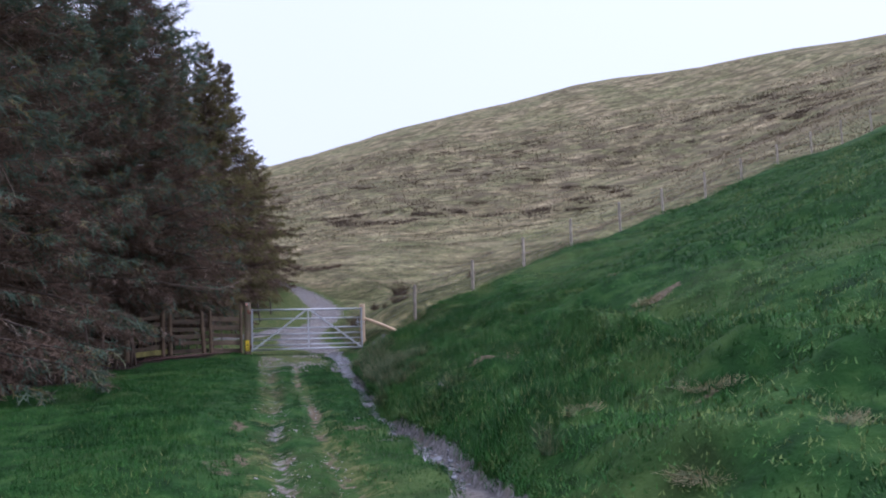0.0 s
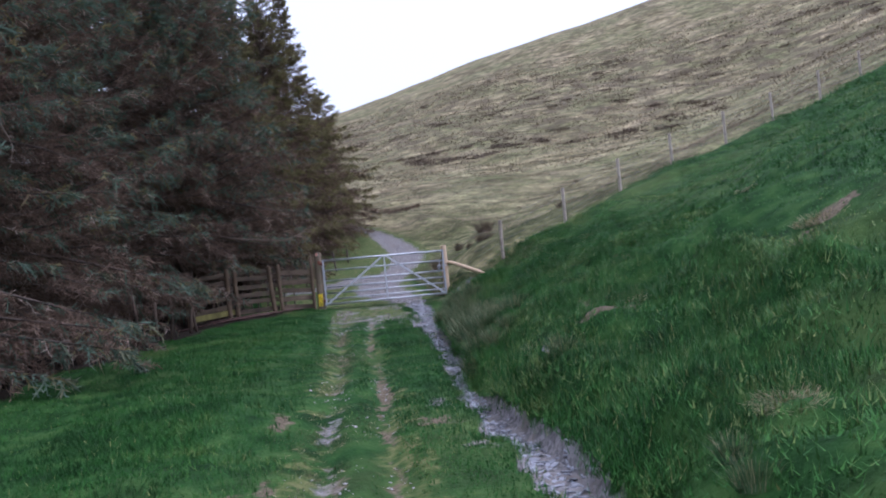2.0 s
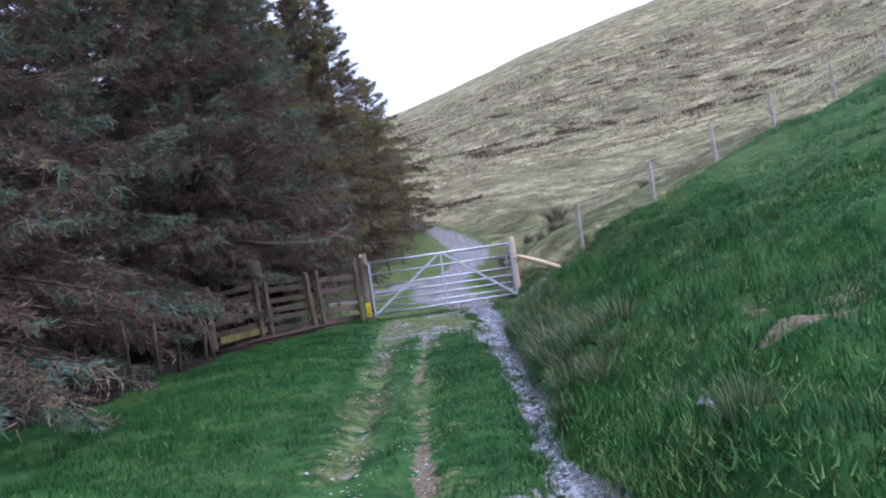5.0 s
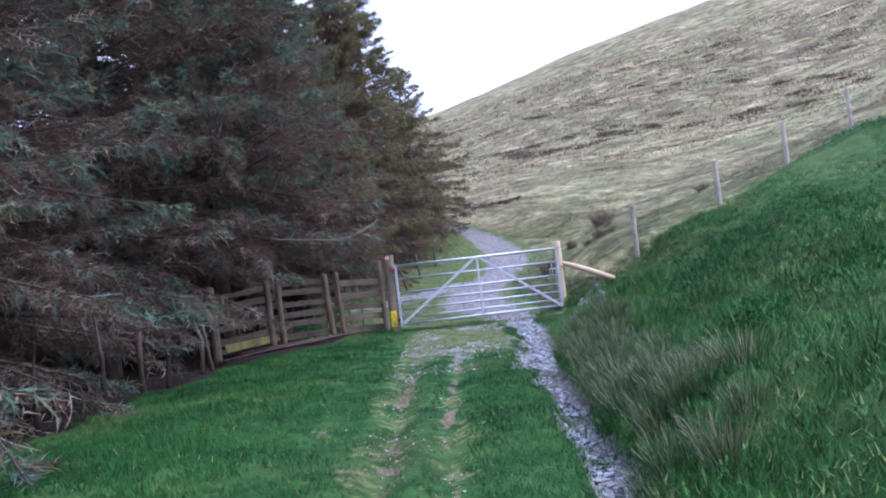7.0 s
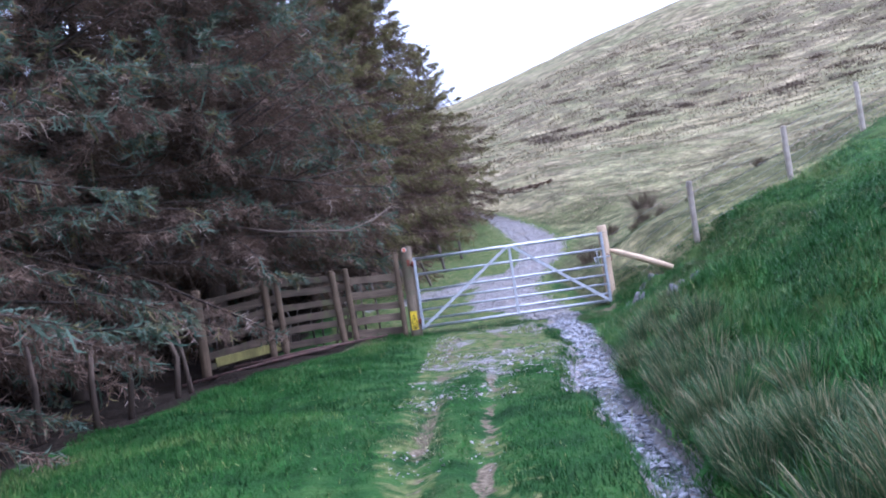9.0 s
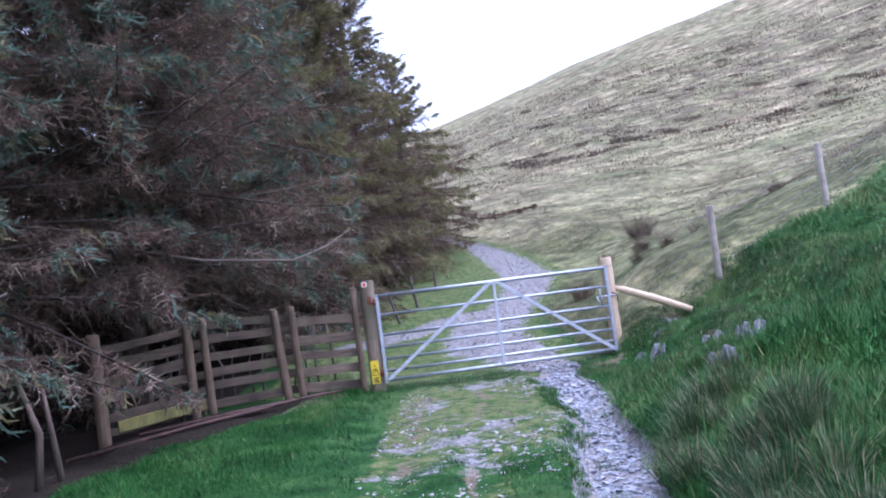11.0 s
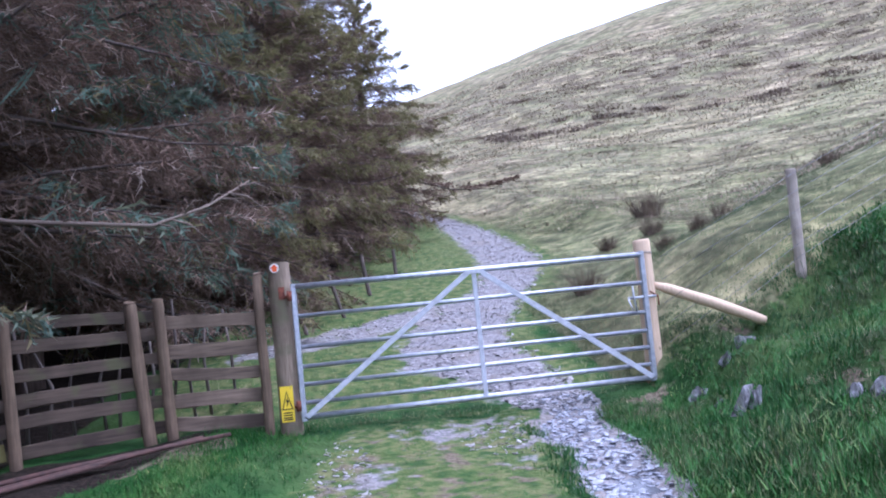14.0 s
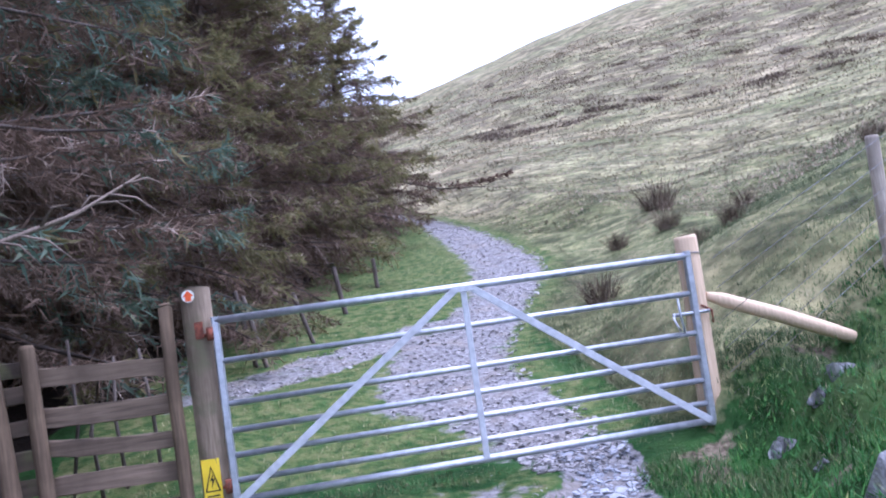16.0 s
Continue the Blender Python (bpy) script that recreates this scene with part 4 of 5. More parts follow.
GREEN = "tall dark green spruce with drooping branches and brown dead twigs"
RUSTY = "spruce with brownish yellow-green needles overhanging the track"
models = (
    spruce(101, 12.5, 3.6, 0.8, 0.46, GREEN), spruce(102, 11.5, 3.5, 1.75, 0.48, GREEN, droop=0.24), spruce(103, 10.6, 3.1, 0.5, 0.34, RUSTY, 26.0, needle="rusty", power=1.08),
    spruce(104, 13.0, 3.7, 1.4, 0.42, GREEN, droop=0.24), spruce(105, 13.6, 4.0, 0.3, 0.40, GREEN, 12.0, 3, fat=1.9), spruce(106, 6.2, 2.9, 0.3, 0.40, RUSTY, 22.0, needle="rusty", power=0.8),
)
GROVE = (
    (2, 0.25, 12.0, 0, 0.94), (2, -0.7, 8.7, 70, 1.02), (2, -1.9, 5.9, 140, 1.0), (3, -3.1, 3.1, 20, 0.95), (5, 1.7, 15.6, 40, 1.0), (2, -0.75, 10.5, 200, 0.93),
    (1, -3.25, 1.0, 100, 1.05), (1, -4.8, -1.2, 310, 0.95), (3, -6.0, -4.3, 262, 0.97), (0, -5.8, -6.8, 40, 1.0), (0, -6.5, -9.4, 255, 0.95),
    # the second one stands out of view, added to close and shade the row
    (4, -8.0, -11.6, 200, 0.95), (4, -9.6, -14.8, 0, 0.9),
    (4, -2.8, 12.0, 190, 0.9), (4, -4.4, 8.6, 15, 1.0), (4, -6.2, 4.6, 260, 1.0), (4, -7.4, 0.4, 170, 1.02), (4, -8.2, -3.6, 80, 1.0), (4, -9.4, -7.0, 300, 1.0), (4, -1.6, 14.6, 120, 0.7), (4, -3.8, 6.4, 210, 0.92), (4, -5.9, 2.4, 330, 0.98),
)
used = set()
for k, x, y, turn, size in GROVE:
    m = Matrix.LocRotScale((x, y, at(x, y) - 0.05), Euler((0, 0, radians(turn))), (size, size, size))
    if k in used:
        copy_thing(models[k], m)
    else:
        used.add(k)
        models[k].matrix_basis = m

# long branch that reaches over the track beyond the gate
reach = thing("overhanging_branch", (2.4, 14.4, 4.19), "half-bare spruce branch reaching out over the track", "branch")
g = np.random.default_rng(5)
tips = []
part("stem", tube([(-1.4, 0.3, 0.1), (0, 0, 0), (1.3, 0, -0.42), (2.4, 0.1, -0.48), (3.2, 0.2, -0.1)], [0.035, 0.026, 0.018, 0.010, 0.004], 7, wobble=0.1), MAT["limb"], reach)
for i in range(200):
    s = g.uniform(0.0, 1.0)
    p = np.array([s * 3.1, 0.1 * s, -0.42 * s - 0.2 * math.sin(3.1 * s) + 0.24 * s * s])
    for j in range(5):
        d = unit(np.array([g.uniform(0.2, 1.0), g.choice([-1, 1]) * g.uniform(0.1, 0.8), g.uniform(-0.7, 0.35)]))
        o = p + d * g.uniform(0, 0.32 * (1.15 - s))
        w = unit(np.cross(d, g.normal(0, 1, 3))) * 0.016
        tips.append([o - w, o + w, o + d * g.uniform(0.06, 0.12)])
flat = np.array(tips).reshape(-1, 3)
ob = mesh_thing("sprays", poly_mesh("sprays", flat, np.arange(len(flat)).reshape(-1, 3), np.repeat(g.uniform(0, 0.7, len(tips)), 3)), MAT["deadtwig"])
ob.parent = reach

for i, (x, y, h) in enumerate(((-3.45, -4.75, 0.95), (-3.25, -4.35, 0.8), (-3.7, -5.5, 1.0), (-2.95, -3.55, 0.9), (-2.85, -3.3, 0.8), (-4.1, -6.4, 0.9), (-4.9, -8.6, 1.0))):
    p = thing("bare_sapling", (x, y, at(x, y)), "bare grey sapling stem under the spruce branches", "sapling", "bare saplings")
    part("stem", tube([(0, 0, -0.1), (random.uniform(-0.06, 0.06), 0, h * 0.5), (random.uniform(-0.18, 0.1), random.uniform(-0.1, 0.1), h)], [0.036, 0.028, 0.014], 7, wobble=0.25, seed=i), MAT["bark"], p)


# dead pale bough that hangs forward of the crown beside the gate
bough = thing("dead_bough", (-0.90, -0.77, 1.75), "bare pale dead spruce bough with broken side twigs", "branch")
BOUGH = ((-1.9, 1.05, 0.42), (-1.1, 0.35, 0.16), (0.00, 0.00, 0.00), (0.38, 0.13, 0.13), (0.69, 0.26, 0.32))
part("stem", tube(BOUGH, [0.024, 0.02, 0.016, 0.011, 0.005], 7, wobble=0.12, seed=7), MAT["deadwood"], bough)
for i in range(13):
    k, f = divmod(0.9 + i * 0.235, 1.0)
    a, b = Vector(BOUGH[int(k)]), Vector(BOUGH[int(k) + 1])
    p = a.lerp(b, f)
    d = ((b - a).normalized() + Vector((random.uniform(-0.3, 0.5), random.uniform(-0.7, 0.4), random.uniform(-1.1, 0.25)))).normalized() * random.uniform(0.18, 0.42)
    part("twig", tube([p, p + d * 0.5 + Vector((0, 0, 0.02)), p + d + Vector((0, 0, -0.05))], [0.009, 0.006, 0.002], 5, seed=i), MAT["deadwood"], bough)


# ---- grass, rushes and moor ----
def blades(name, x, y, per, tall, width, tone_mid, tone_var, spread, material, label, category, lean=0.5, seed=1, dry=0.04):
    """Tufts of blades at the given places, joined as one mesh."""
    g = np.random.default_rng(seed)
    grown = bare(x, y) < g.uniform(0.22, 0.75, len(x))
    tall, width, tone_mid, spread = ((v * np.ones(len(x)))[grown] for v in (tall, width, tone_mid, spread))
    x, y = x[grown], y[grown]
    n = len(x)
    z = land(x, y) - 0.012
    root = np.repeat(np.stack([x, y, z], -1), per, 0)
    m = len(root)
    root[:, :2] += g.normal(0, 1, (m, 2)) * np.repeat(spread * np.ones(n), per)[:, None]
    a = g.uniform(0, 6.283, m)
    t = np.repeat(tall * np.ones(n), per) * g.uniform(0.55, 1.25, m)
    ln = g.uniform(0.05, 1.0, m) * lean
    up = np.stack([np.cos(a) * ln, np.sin(a) * ln, np.ones(m)], -1)
    w = np.stack([-np.sin(a + g.normal(0, 0.6, m)), np.cos(a), 0 * a], -1) * (np.repeat(width * np.ones(n), per) * g.uniform(0.7, 1.3, m))[:, None]
    top = root + unit(up) * t[:, None]
    co = np.stack([root - w, root + w, top], 1).reshape(-1, 3)
    faces = np.arange(3 * m).reshape(-1, 3)
    tone = np.clip(np.repeat(tone_mid * np.ones(n), per) + g.normal(0, tone_var, m), 0.12, 0.93)
    tone = np.where(g.uniform(0, 1, m) < dry, 1.0, tone)
    ob = mesh_thing(name, poly_mesh(name, co, faces, np.repeat(tone, 3)), material)
    return tagged(ob, label, category, kind="stuff")


def patch_tone(x, y, seed):
    return 0.45 + 0.28 * vnoise(x, y, 1.1, seed) + 0.18 * vnoise(x, y, 4.0, seed + 1) + 0.24 * vnoise(x, y, 0.4, seed + 2)


# verge on the left and the strip between the ruts
n = 68000
x, y = rng.uniform(-8.5, 1.8, n), -24 + 25 * rng.uniform(0, 1, n) ** 0.9
rlx, rrx, slx, tex_ = lerp(y, RUT_L), lerp(y, RUT_R), bank_l(y), lerp(y, TREES_EDGE)
d = np.minimum(np.abs(x - rlx) / 0.26, np.abs(x - rrx) / 0.17)
x[-26000:], y[-26000:] = rng.uniform(-3.4, 0.9, 26000), -17 + 17.2 * rng.uniform(0, 1, 26000) ** 0.8
rlx, rrx, slx, tex_ = lerp(y, RUT_L), lerp(y, RUT_R), bank_l(y), lerp(y, TREES_EDGE)
d = np.minimum(np.abs(x - rlx) / 0.26, np.abs(x - rrx) / 0.17)
ok = (x > tex_ - 0.2) & (x < slx - 0.06) & (d > 1.0) & ~((x < -0.6) & (y > 1.62 * x + 1.05 + rng.uniform(-0.3, 0.3, n)))
track_strip = (x > rlx - 0.5)
ok &= ~(track_strip & (y > -4.3) & (rng.uniform(0, 1, n) < 0.80))
ok &= ~((x > rlx - 0.9) & (x < rlx) & (rng.uniform(0, 1, n) < 0.6))
x, y = x[ok], y[ok]
h = np.where(x > lerp(y, RUT_L) - 0.3, 0.045, 0.062) * (1 + 0.35 * vnoise(x, y, 0.8, 31))
blades("verge_grass", x, y, 8, h, 0.0042, patch_tone(x, y, 41) + 0.0 + 0.18 * vnoise(x, y, 0.22, 44), 0.13, 0.05, MAT["grass"], "short lush green grass of the verge and track", "grass", 1.7, 2, 0.015)

# bank and field on the right
n = 90000
d = 0.05 + 26 * rng.uniform(0, 1, n) ** 1.9
y = rng.uniform(-25, 12, n)
d[-20000:], y[-20000:] = rng.uniform(0.05, 4.5, 20000), rng.uniform(-10, 0.9, 20000)
x = bank_r(np.minimum(y, 0)) + d
fy = np.interp(x, [p[0] for p in FENCE], [p[1] for p in FENCE])
ok = (y < fy + 0.25) & (x > np.where(y > -0.2, 3.25, -9)) & ~((x > 2.3) & (x < 5.2) & (y > -4.4) & (rng.uniform(0, 1, n) < 0.7))
x, y, d = x[ok], y[ok], d[ok]
blades("field_grass", x, y, 7, 0.07 * (1 + 0.6 * vnoise(x, y, 1.4, 33)), 0.005 + 0.0005 * d, patch_tone(x, y, 51) + 0.19 + 0.20 * vnoise(x, y, 0.3, 54), 0.12, 0.07 + 0.006 * d, MAT["grass"], "rough lush green pasture grass on the bank", "grass", 2.0, 3, 0.004)

# longer grass low on the bank, along the stream
n = 15000
y = rng.uniform(-17, -3.5, n)
d = 2.6 * rng.uniform(0, 1, n) ** 1.3
x = bank_r(y) + 0.02 + d
blades("bank_grass", x, y, 7, 0.11 * (1 + 0.5 * vnoise(x, y, 0.6, 57)), 0.0034, patch_tone(x, y, 58) + 0.16, 0.13, 0.06, MAT["grass"], "long green grass low on the bank beside the stream", "grass", 1.3, 21, 0.03)

# tufts along the edge of the stream and within it
n = 2600
y = rng.uniform(-17, -0.6, n)
x = bank_l(y) + rng.normal(-0.03, 0.05, n)
k = vnoise(x, y, 0.35, 59) > -0.15
x, y = x[k], y[k]
ty = rng.uniform(-15, -2, 26)
tx = bank_l(ty) + (bank_r(ty) - bank_l(ty)) * rng.uniform(0.1, 0.9, 26)
x, y = np.append(x, np.repeat(tx, 14) + rng.normal(0, 0.05, 364)), np.append(y, np.repeat(ty, 14) + rng.normal(0, 0.07, 364))
blades("stream_edge_grass", x, y, 9, 0.06, 0.0036, patch_tone(x, y, 60) - 0.05, 0.25, 0.03, MAT["grass"], "grass tufts along the stony edge of the stream", "grass", 1.4, 22, 0.06)

# trodden moss and short grass in the wheel tracks
n = 15000
y = -19 + 19 * rng.uniform(0, 1, n) ** 0.85
x = lerp(y, RUT_L) + rng.normal(-0.05, 0.26, n)
k = rng.uniform(0, 1, n) < smooth(y, -5.5, -3.5) * 0.9
x = np.where(k, lerp(y, RUT_L) - 0.3 + (bank_l(y) - lerp(y, RUT_L) + 0.25) * rng.uniform(0, 1, n), x)
k = vnoise(x, y, 0.28, 62) + 0.6 * vnoise(x, y, 0.8, 63) > -0.2
x, y = x[k], y[k]
blades("trodden_grass", x, y, 6, 0.022, 0.0045, 0.34 + 0.3 * vnoise(x, y, 0.35, 64), 0.2, 0.035, MAT["olive"], "short trodden yellowish grass in the wheel tracks", "grass", 2.2, 23, 0.06)

# thick tussocky turf on the rocky bank by the gate
n = 6000
x, y = rng.uniform(2.3, 5.6, n), rng.uniform(-5.0, 0.8, n)
fy = np.interp(x, [p[0] for p in FENCE], [p[1] for p in FENCE])
ok = (y < fy + 0.2) & (x > bank_r(y) + 0.1) & ((y < -0.15) | (x > 3.2))
x, y = x[ok], y[ok]
blades("bank_turf", x, y, 11, 0.06 * (1 + 0.6 * vnoise(x, y, 0.6, 37)), 0.0036, patch_tone(x, y, 55) + 0.04 + 0.2 * vnoise(x, y, 0.7, 38), 0.10, 0.045, MAT["grass"], "mossy tussocks on the rocky bank by the gate", "grass", 1.1, 9, 0.07)

x, y = rng.uniform(2.3, 5.4, 9000), rng.uniform(-4.8, 0.6, 9000)
fy = np.interp(x, [p[0] for p in FENCE], [p[1] for p in FENCE])
ok = (y < fy + 0.2) & (x > bank_r(y) + 0.05) & ((y < -0.15) | (x > 3.2)) & (vnoise(x, y, 0.5, 65) + 0.5 * vnoise(x, y, 0.2, 66) > -0.1)
x, y = x[ok], y[ok]
blades("bank_moss", x, y, 12, 0.06, 0.0030, 0.26 + 0.26 * vnoise(x, y, 0.3, 67), 0.10, 0.045, MAT["olive"], "yellow-green moss and dead grass on the rocky bank", "grass", 1.4, 24, 0.05)

# strip of grass beyond the gate
n = 11000
x, y = rng.uniform(-1.2, 4.5, n), 0.2 + 17 * rng.uniform(0, 1, n) ** 1.6
ok = ((x < lerp(y, FAR_L) - 0.1) & (x > lerp(y, TREES_EDGE) + 0.2) & ~(np.abs(y - 3.62 - 0.55 * x) < 0.5)) | ((x > lerp(y, FAR_R)) & (x < lerp(y, FAR_R) + 0.8))
x, y = x[ok], y[ok]
blades("trackside_grass", x, y, 6, 0.04, 0.004, patch_tone(x, y, 61), 0.15, 0.06, MAT["olive"], "close-cropped grass beside the far track", "grass", 0.9, 4, 0.10)

# moor grass, thinning and coarsening with distance
n = 62000
r = 3 + 118 * rng.uniform(0, 1, n) ** 2.0
az = np.radians(rng.uniform(2, 84, n))
x, y = r * np.sin(az), r * np.cos(az)
fy = np.interp(x, [p[0] for p in FENCE], [p[1] for p in FENCE])
ok = (y > fy + 0.2) & (x > lerp(y, FAR_R) + 0.4)
x, y, r = x[ok], y[ok], r[ok]
tone = 0.45 + 0.25 * vnoise(x, y * 2.2, 3.0, 71) + 0.30 * vnoise(x, y * 1.6, 9.0, 72)
for name, ok, mat, seed in (("moor_grass", r > 34, "moor", 5), ("hill_grass", (r <= 34) & (r > 10 + 3 * vnoise(x, y, 2.0, 77)), "moor_near", 15)):
    q = r[ok]
    blades(name, x[ok], y[ok], 5, 0.05 + 0.0019 * q, 0.006 + 0.0006 * q, tone[ok] + 0.16, 0.15, 0.08 + 0.003 * q, MAT[mat], "tussocky straw-coloured moor grass over the hillside", "grass", 2.6, seed, 0.03)

# short olive grass close behind the fence
n = 36000
x, y = 3.0 + 10 * rng.uniform(0, 1, n) ** 1.5, 0.1 + 14 * rng.uniform(0, 1, n) ** 1.4
fy = np.interp(x, [p[0] for p in FENCE], [p[1] for p in FENCE])
ok = (y > fy + 0.15) & (x > lerp(y, FAR_R) + 0.15)
x, y = x[ok], y[ok]
blades("hillfoot_grass", x, y, 6, 0.055 * (1 + 0.4 * vnoise(x, y, 1.0, 74)), 0.0032, 0.38 + 0.15 * vnoise(x, y, 1.3, 75) + 0.14 * vnoise(x, y, 0.4, 76), 0.12, 0.07, MAT["olive"], "short olive-green grass at the foot of the hill", "grass", 1.7, 8, 0.03)

# dark heather patches on the hill
n = 420
r = 46 + 62 * rng.uniform(0, 1, n) ** 1.1
az = np.radians(rng.uniform(5, 72, n))
cx, cy = r * np.sin(az), r * np.cos(az)
ok = vnoise(cx, cy, 15, 82) + rng.normal(0, 0.35, n) > 0.0
cx, cy = cx[ok], cy[ok]
m = rng.integers(3, 26, len(cx))
size = 0.25 + 0.9 * rng.uniform(0, 1, len(cx)) ** 2
x = np.repeat(cx, m) + rng.normal(0, 1, m.sum()) * np.repeat(size * 0.9, m)
y = np.repeat(cy, m) + rng.normal(0, 1, m.sum()) * np.repeat(size * 0.9, m)
blades("heather_patches", x, y, 16, 0.20, 0.04, 0.45, 0.3, 0.30, MAT["heather"], "dark brown heather patches on the hillside", "heather", 1.6, 6, 0.0)


def clump(name, seed, count, tall, spread, dry, label, group, material="rush"):
    g = np.random.default_rng(seed)
    a, t = g.uniform(0, 6.283, count), tall * g.uniform(0.45, 1.1, count)
    off = g.uniform(0, 1, count) ** 0.6 * spread
    root = np.stack([np.cos(a) * off, np.sin(a) * off, 0 * a - 0.05], -1)
    ln = off / spread * g.uniform(0.25, 0.95, count)
    b = a + g.normal(0, 0.5, count)
    d = unit(np.stack([np.cos(b) * ln, np.sin(b) * ln, np.ones(count)], -1))
    w = np.stack([-np.sin(g.uniform(0, 6.28, count)), np.cos(b), 0 * a], -1) * 0.0028
    p1 = root + d * (0.5 * t)[:, None]
    p2 = root + unit(d * np.array([1.2, 1.2, 1.0])) * (0.8 * t)[:, None]
    p3 = root + unit(d * np.array([1.6, 1.6, 1.0])) * t[:, None]
    co = np.stack([root - w, root + w, p1 + w * 0.9, p1 - w * 0.9, p2 + w * 0.6, p2 - w * 0.6, p3], 1).reshape(-1, 3)
    co = np.concatenate([co, [[0.0, 0.0, -0.08]]])
    k = np.arange(count)[:, None] * 7
    crown_foot = np.concatenate([k, k + 1, 0 * k + count * 7], 1)
    faces = np.concatenate([k + np.array([f]) for f in ((0, 1, 2), (0, 2, 3), (3, 2, 4), (3, 4, 5), (5, 4, 6))] + [crown_foot])
    tone = np.clip(g.normal(0.35, 0.2, count), 0, 0.7)
    tone = np.where(g.uniform(0, 1, count) < dry, g.uniform(0.8, 1.0, count), tone)
    ob = mesh_thing(name, poly_mesh(name, co, faces, np.append(np.repeat(tone, 7), 0.3)), MAT[material])
    return tagged(ob, label, "rushes", group)


rush_a = clump("rush_clump", 11, 380, 0.46, 0.20, 0.14, "tall green and straw-tipped rush clump on the bank", "rush clumps on the bank")
rush_b = clump("rush_clump", 12, 300, 0.42, 0.17, 0.38, "dry straw-coloured rush clump on the bank", "rush clumps on the bank")
moor_rush = clump("moor_tussock", 13, 460, 0.70, 0.20, 0.45, "dark rush tussock on the moor beside the track", "moor tussocks", "heather")
RUSHES = ((1.55, -8.3, 0, 1.0), (1.75, -8.9, 1, 0.9), (1.45, -9.6, 0, 1.0), (1.62, -9.9, 1, 0.95), (1.25, -10.6, 0, 0.9), (1.5, -10.9, 0, 0.9), (1.9, -7.2, 1, 0.9), (1.75, -6.9, 0, 0.9),
          (2.0, -6.3, 0, 0.85), (2.1, -5.6, 1, 0.8), (2.2, -5.0, 0, 0.85), (1.95, -7.9, 0, 0.9), (0.95, -13.9, 0, 0.7), (1.0, -13.0, 1, 0.65), (0.45, -17.5, 0, 0.5), (0.55, -17.2, 0, 0.45))
used = set()
RUSHES += tuple((float(bank_r(yy)) + 0.14 + 0.55 * rng.uniform() ** 1.4, yy, int(rng.uniform() < 0.35), float(rng.uniform(0.6, 1.05))) for yy in rng.uniform(-11.8, -4.9, 62))
for x, y, k, size in RUSHES:
    x, size = x - 0.1, size * 0.88
    model = (rush_a, rush_b)[k]
    m = Matrix.LocRotScale((x, y, at(x, y)), Euler((0, 0, x * 40 + y * 17)), (size, size, size))
    if k in used:
        copy_thing(model, m)
    else:
        used.add(k)
        model.matrix_basis = m
for i, (x, y, size) in enumerate(((6.78, 9.18, 1.1), (5.4, 3.9, 0.5), (6.09, 7.32, 0.6), (5.35, 7.61, 0.55), (3.85, 4.3, 0.7), (7.6, 7.6, 0.6), (4.6, 3.2, 0.45), (8.4, 5.4, 0.5), (-5.2, -12.6, 0.8), (-5.0, -13.2, 0.7), (-4.7, -12.9, 0.6))):
    m = Matrix.LocRotScale((x, y, at(x, y)), Euler((0, 0, i * 1.3)), (size, size, size * 0.95))
    if i:
        copy_thing(moor_rush, m)
    else:
        moor_rush.matrix_basis = m


straw = clump("dead_grass_patch", 15, 320, 0.16, 0.30, 1.0, "flattened patch of pale dead grass on the pasture", "dead grass patches")
for i, (x, y, size) in enumerate(((3.9, -13.4, 1.1), (1.57, -17.78, 0.9), (1.95, -12.9, 1.0), (0.88, -17.0, 0.7), (1.0, -19.7, 0.7), (0.4, -19.3, 0.8), (1.75, -12.6, 0.8), (3.5, -13.7, 0.7), (3.3, -2.2, 0.6), (3.75, -1.6, 0.6), (4.6, -5.2, 0.8), (6.0, -9.0, 0.9))):
    m = Matrix.LocRotScale((x, y, at(x, y) + 0.01), Euler((0, -0.34, 0.0)), (size * 0.8, size * (1.3 if i % 2 else 0.9), size * 0.5))
    if i:
        copy_thing(straw, m)
    else:
        straw.matrix_basis = m

# ---- stones, water ----
def stone_mesh(seed, flat):
    r = random.Random(seed)
    bm = bmesh.new()
    sides = r.randint(5, 7)
    rings = []
    for z, s in ((-0.5, 0.85), (0.35, 1.0), (0.5, 0.82)):
        rings.append([bm.verts.new((math.cos(6.283 * k / sides + 0.3 * math.sin(seed * k)) * s * r.uniform(0.8, 1.1), math.sin(6.283 * k / sides) * s * r.uniform(0.65, 0.95), z * flat * r.uniform(0.8, 1.2))) for k in range(sides)])
    for a, b in zip(rings, rings[1:]):
        for k in range(sides):
            bm.faces.new((a[k], a[(k + 1) % sides], b[(k + 1) % sides], b[k]))
    bm.faces.new(rings[-1])
    me = bpy.data.meshes.new("stone")
    bm.to_mesh(me)
    bm.free()
    return me


stone_meshes = [stone_mesh(200 + k, 0.19) for k in range(9)]
for me in stone_meshes:
    me.materials.append(MAT["slate"])


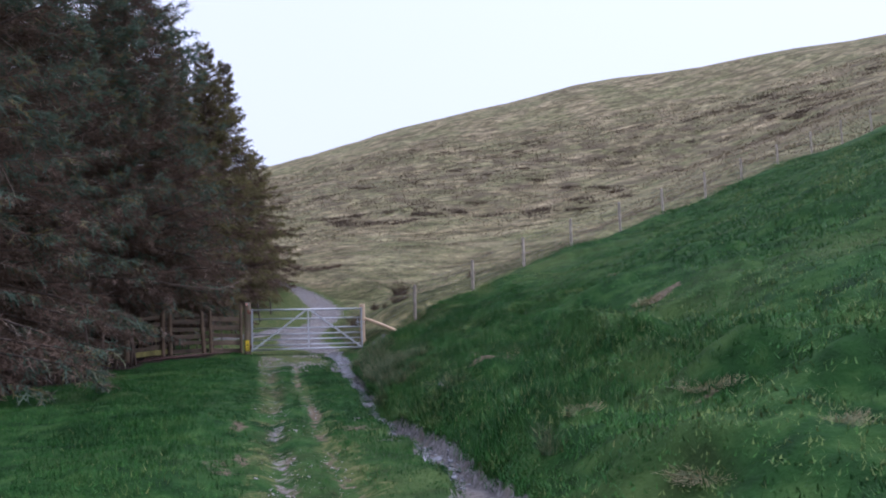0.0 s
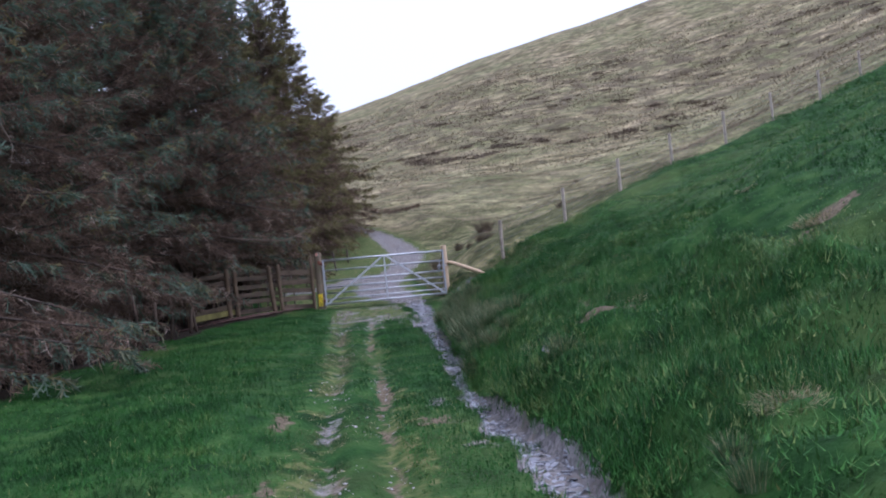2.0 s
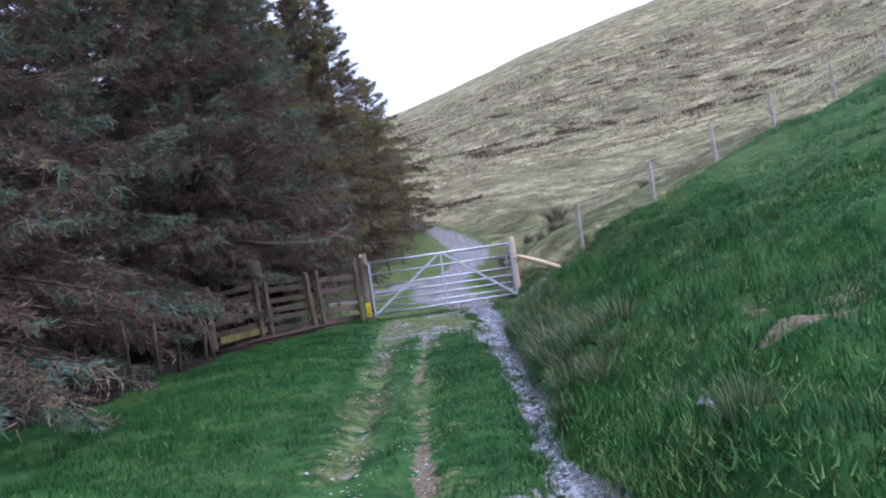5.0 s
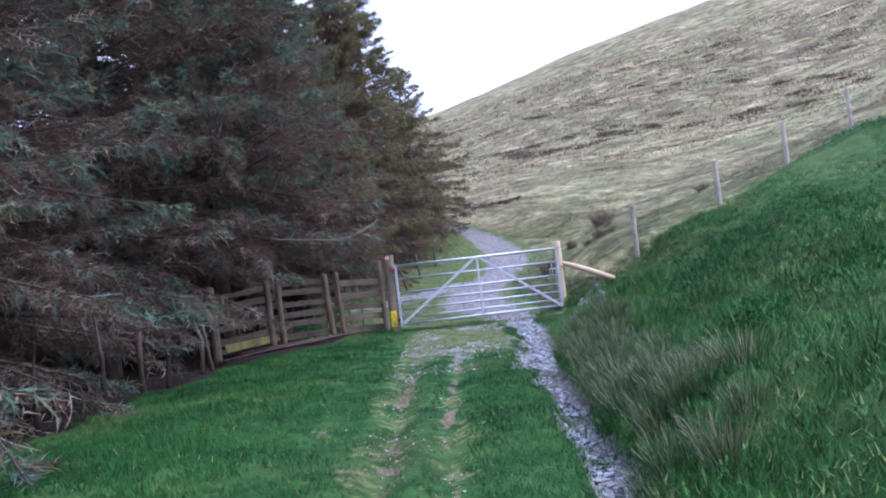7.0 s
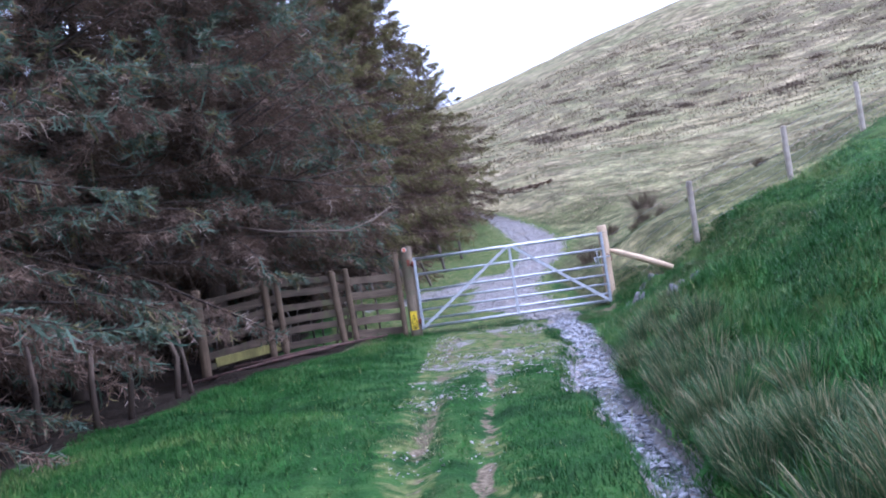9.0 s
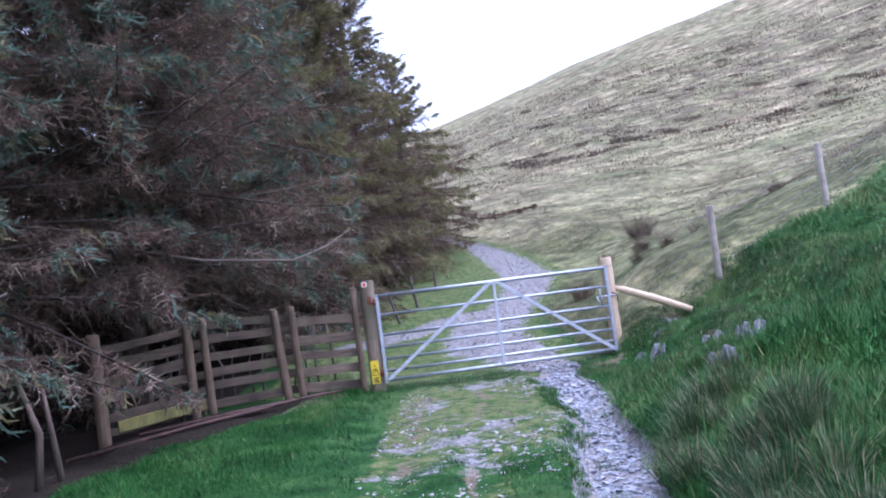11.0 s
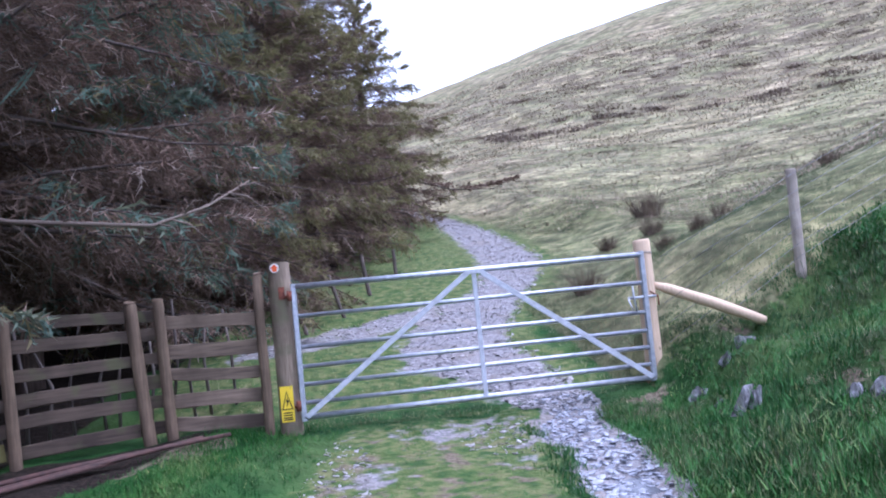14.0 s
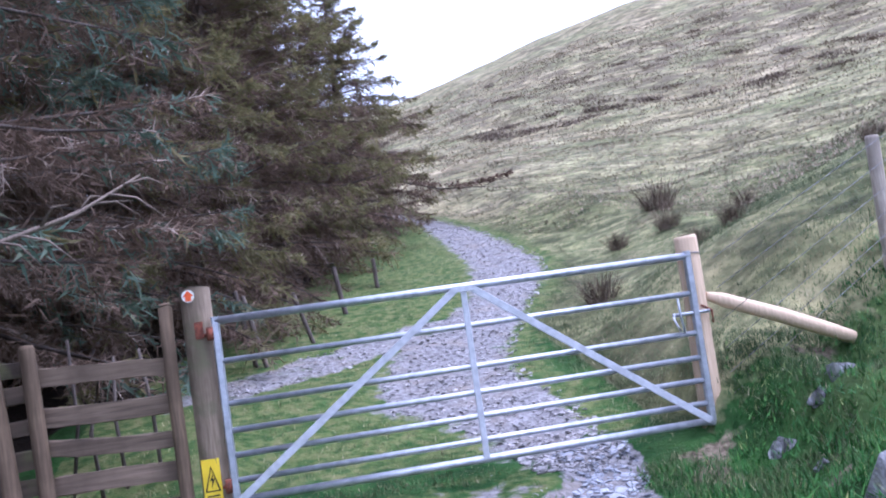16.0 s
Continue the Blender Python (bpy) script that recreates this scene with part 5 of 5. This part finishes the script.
def stone_soup(name, places, sizes, label, seed, material="gravel"):
    """Stones past counting, joined."""
    g = np.random.default_rng(seed)
    cos, faces, base = [], [], 0
    protos = []
    for me in stone_meshes:
        c = np.empty(len(me.vertices) * 3)
        me.vertices.foreach_get("co", c)
        me.calc_loop_triangles()
        t = np.empty(len(me.loop_triangles) * 3, dtype=np.int32)
        me.loop_triangles.foreach_get("vertices", t)
        protos.append((c.reshape(-1, 3), t.reshape(-1, 3)))
    for p, s in zip(places, sizes):
        c, t = protos[g.integers(len(protos))]
        e = Euler((g.normal(0, 0.26), g.normal(0, 0.26), g.uniform(0, 6.28))).to_matrix()
        cos.append((c * s * g.uniform(0.75, 1.25, 3)) @ np.array(e).T + p)
        faces.append(t + base)
        base += len(c)
    me = poly_mesh(name, np.concatenate(cos), np.concatenate(faces))
    return tagged(mesh_thing(name, me, MAT[material]), label, "stones", kind="stuff")


bed = tagged(new("stream_bed"), "shallow stream bed strewn with wet flat slate stones", "stream bed", kind="structure")
n = 6800
y = -16.5 + 17.0 * rng.uniform(0, 1, n) ** 0.8
a, b = bank_l(y), bank_r(y)
x = a + (b - a) * (rng.uniform(0.02, 0.98, n) + 0.10 * vnoise(y, 0 * y, 0.4, 97))
size = 0.011 + 0.032 * rng.uniform(0, 1, n) ** 2.4
z = land(x, y) + 0.10 * size
for i in range(300):
    j = int(np.argsort(np.abs(y + 6.5))[i])
    s = size[j] * 1.1
    ob = new("stone", stone_meshes[i % 9])
    ob.parent = bed
    ob.matrix_basis = Matrix.LocRotScale((x[j], y[j], z[j]), Euler((rng.normal(0, 0.15), rng.normal(0, 0.15), rng.uniform(0, 6.28))), (s * rng.uniform(0.8, 1.4), s, s))
rest = np.argsort(np.abs(y + 6.5))[300:]
stone_soup("stream_stones", np.stack([x, y, z], -1)[rest], size[rest], "small wet slate stones along the stream", 9, "slate")
n = 6000
y = 16.0 * rng.uniform(0.0, 1.0, n) ** 1.6
t = rng.uniform(0.0, 1.0, n)
x = lerp(y, FAR_L) + (lerp(y, FAR_R) - lerp(y, FAR_L)) * t
k = rng.uniform(0, 1, n) < 0.10
x = np.where(k, rng.uniform(-0.8, 2.0, n), x)
y = np.where(k, 3.62 + 0.55 * x + rng.uniform(-0.45, 0.45, n), y)
stone_soup("track_gravel", np.stack([x, y, land(x, y) + 0.004], -1), 0.009 + 0.024 * rng.uniform(0, 1, n) ** 2.0, "broken slate gravel of the far track", 10)
n = 3000
y = rng.uniform(-6.0, 0.2, n)
x = lerp(y, RUT_L) - 0.3 + (bank_l(y) - lerp(y, RUT_L) + 0.3) * rng.uniform(0, 1, n)
ok = vnoise(x, y, 0.8, 91) > -0.1
stone_soup("gateway_gravel", np.stack([x, y, land(x, y) + 0.004], -1)[ok], (0.007 + 0.026 * rng.uniform(0, 1, n) ** 4)[ok], "scattered slate chips in the gateway", 12)
n = 1500
y = rng.uniform(-19, -4.2, n)
k = rng.uniform(0, 1, n) < 0.65
x = np.where(k, lerp(y, RUT_L) + rng.normal(0.02, 0.13, n), lerp(y, RUT_R) + rng.normal(0, 0.07, n))
ok = vnoise(x, y, 0.7, 103) > -0.15
stone_soup("rut_stones", np.stack([x, y, land(x, y) + 0.003], -1)[ok], (0.006 + 0.014 * rng.uniform(0, 1, n) ** 3)[ok], "small stones trodden into the wheel tracks", 13)

ws = np.arange(-24, 0.6, 0.2)
wl, wr = bank_l(ws) + 0.10, bank_r(ws) - 0.12
cz = land((wl + wr) / 2, ws, False) - 0.016
co = np.concatenate([np.stack([wl, ws, cz], -1), np.stack([wr, ws, cz], -1)])
k = np.arange(len(ws) - 1)
water = mesh_thing("water", poly_mesh("water", co, np.stack([k, k + len(ws), k + len(ws) + 1, k + 1], -1)), MAT["water"])
tagged(water, "thin film of running water in the stream", "water", kind="structure")


def rock(name, place, size, seed, label):
    """Tilted slaty slabs, split side by side, that stick out of the bank."""
    r = random.Random(seed)
    bm = bmesh.new()
    tilt = Euler((r.uniform(-0.3, 0.3), r.uniform(0.25, 0.7), r.uniform(-0.5, 0.5))).to_matrix()
    for shard in range(5):
        off = Vector(((shard - 2) * 0.42 * size[0] + r.uniform(-0.1, 0.1) * size[0], r.uniform(-0.55, 0.55) * size[1], r.uniform(-0.55, 0.25) * size[2]))
        w = Vector((size[0] * r.uniform(0.22, 0.4), size[1] * r.uniform(0.45, 0.9), size[2] * r.uniform(0.7, 1.15)))
        pts = []
        for k in range(22):
            q = Vector([max(-1.0, min(1.0, r.gauss(0, 1.1))) for _ in range(3)])
            q.y *= 1 - 0.35 * max(q.z, 0)
            pts.append(bm.verts.new(tilt @ Vector((q.x * w.x, q.y * w.y, q.z * w.z)) + tilt @ off))
        bmesh.ops.convex_hull(bm, input=pts)
    bmesh.ops.delete(bm, geom=[v for v in bm.verts if not v.link_faces], context="VERTS")
    ob = part(name, bm, MAT["rock"], None)
    ob.matrix_basis = pose(*place, 0, 0, r.uniform(-40, 40))
    return tagged(ob, label, "rock", "rocks in the bank")


OUTCROPS = ((3.17, -0.62, 0.09, 0.10, 0.14), (3.61, -0.58, 0.10, 0.07, 0.07), (3.41, -0.66, 0.07, 0.06, 0.07), (3.13, -1.08, 0.06, 0.05, 0.06), (3.16, -3.62, 0.12, 0.13, 0.20), (2.95, -3.9, 0.12, 0.12, 0.15),
            (2.78, -3.75, 0.10, 0.10, 0.16), (2.40, -5.05, 0.12, 0.10, 0.11), (2.96, -1.88, 0.12, 0.10, 0.15), (3.26, -2.86, 0.10, 0.08, 0.09), (3.12, -2.72, 0.08, 0.08, 0.09), (3.55, -3.9, 0.08, 0.08, 0.09))
for i, (x, y, sx, sy, sz) in enumerate(OUTCROPS):
    rock("rock", (x, y, at(x, y) - 0.03), (sx * 0.95, sy * 0.8, sz * 0.85), i + 3, "grey slaty rock poking out of the grassy bank")
tagged(rock("rock", (0.84, -13.5, at(0.84, -13.5) + 0.06), (0.026, 0.024, 0.024), 40, "small pale stone lying in the grass"), "small pale stone lying in the grass")
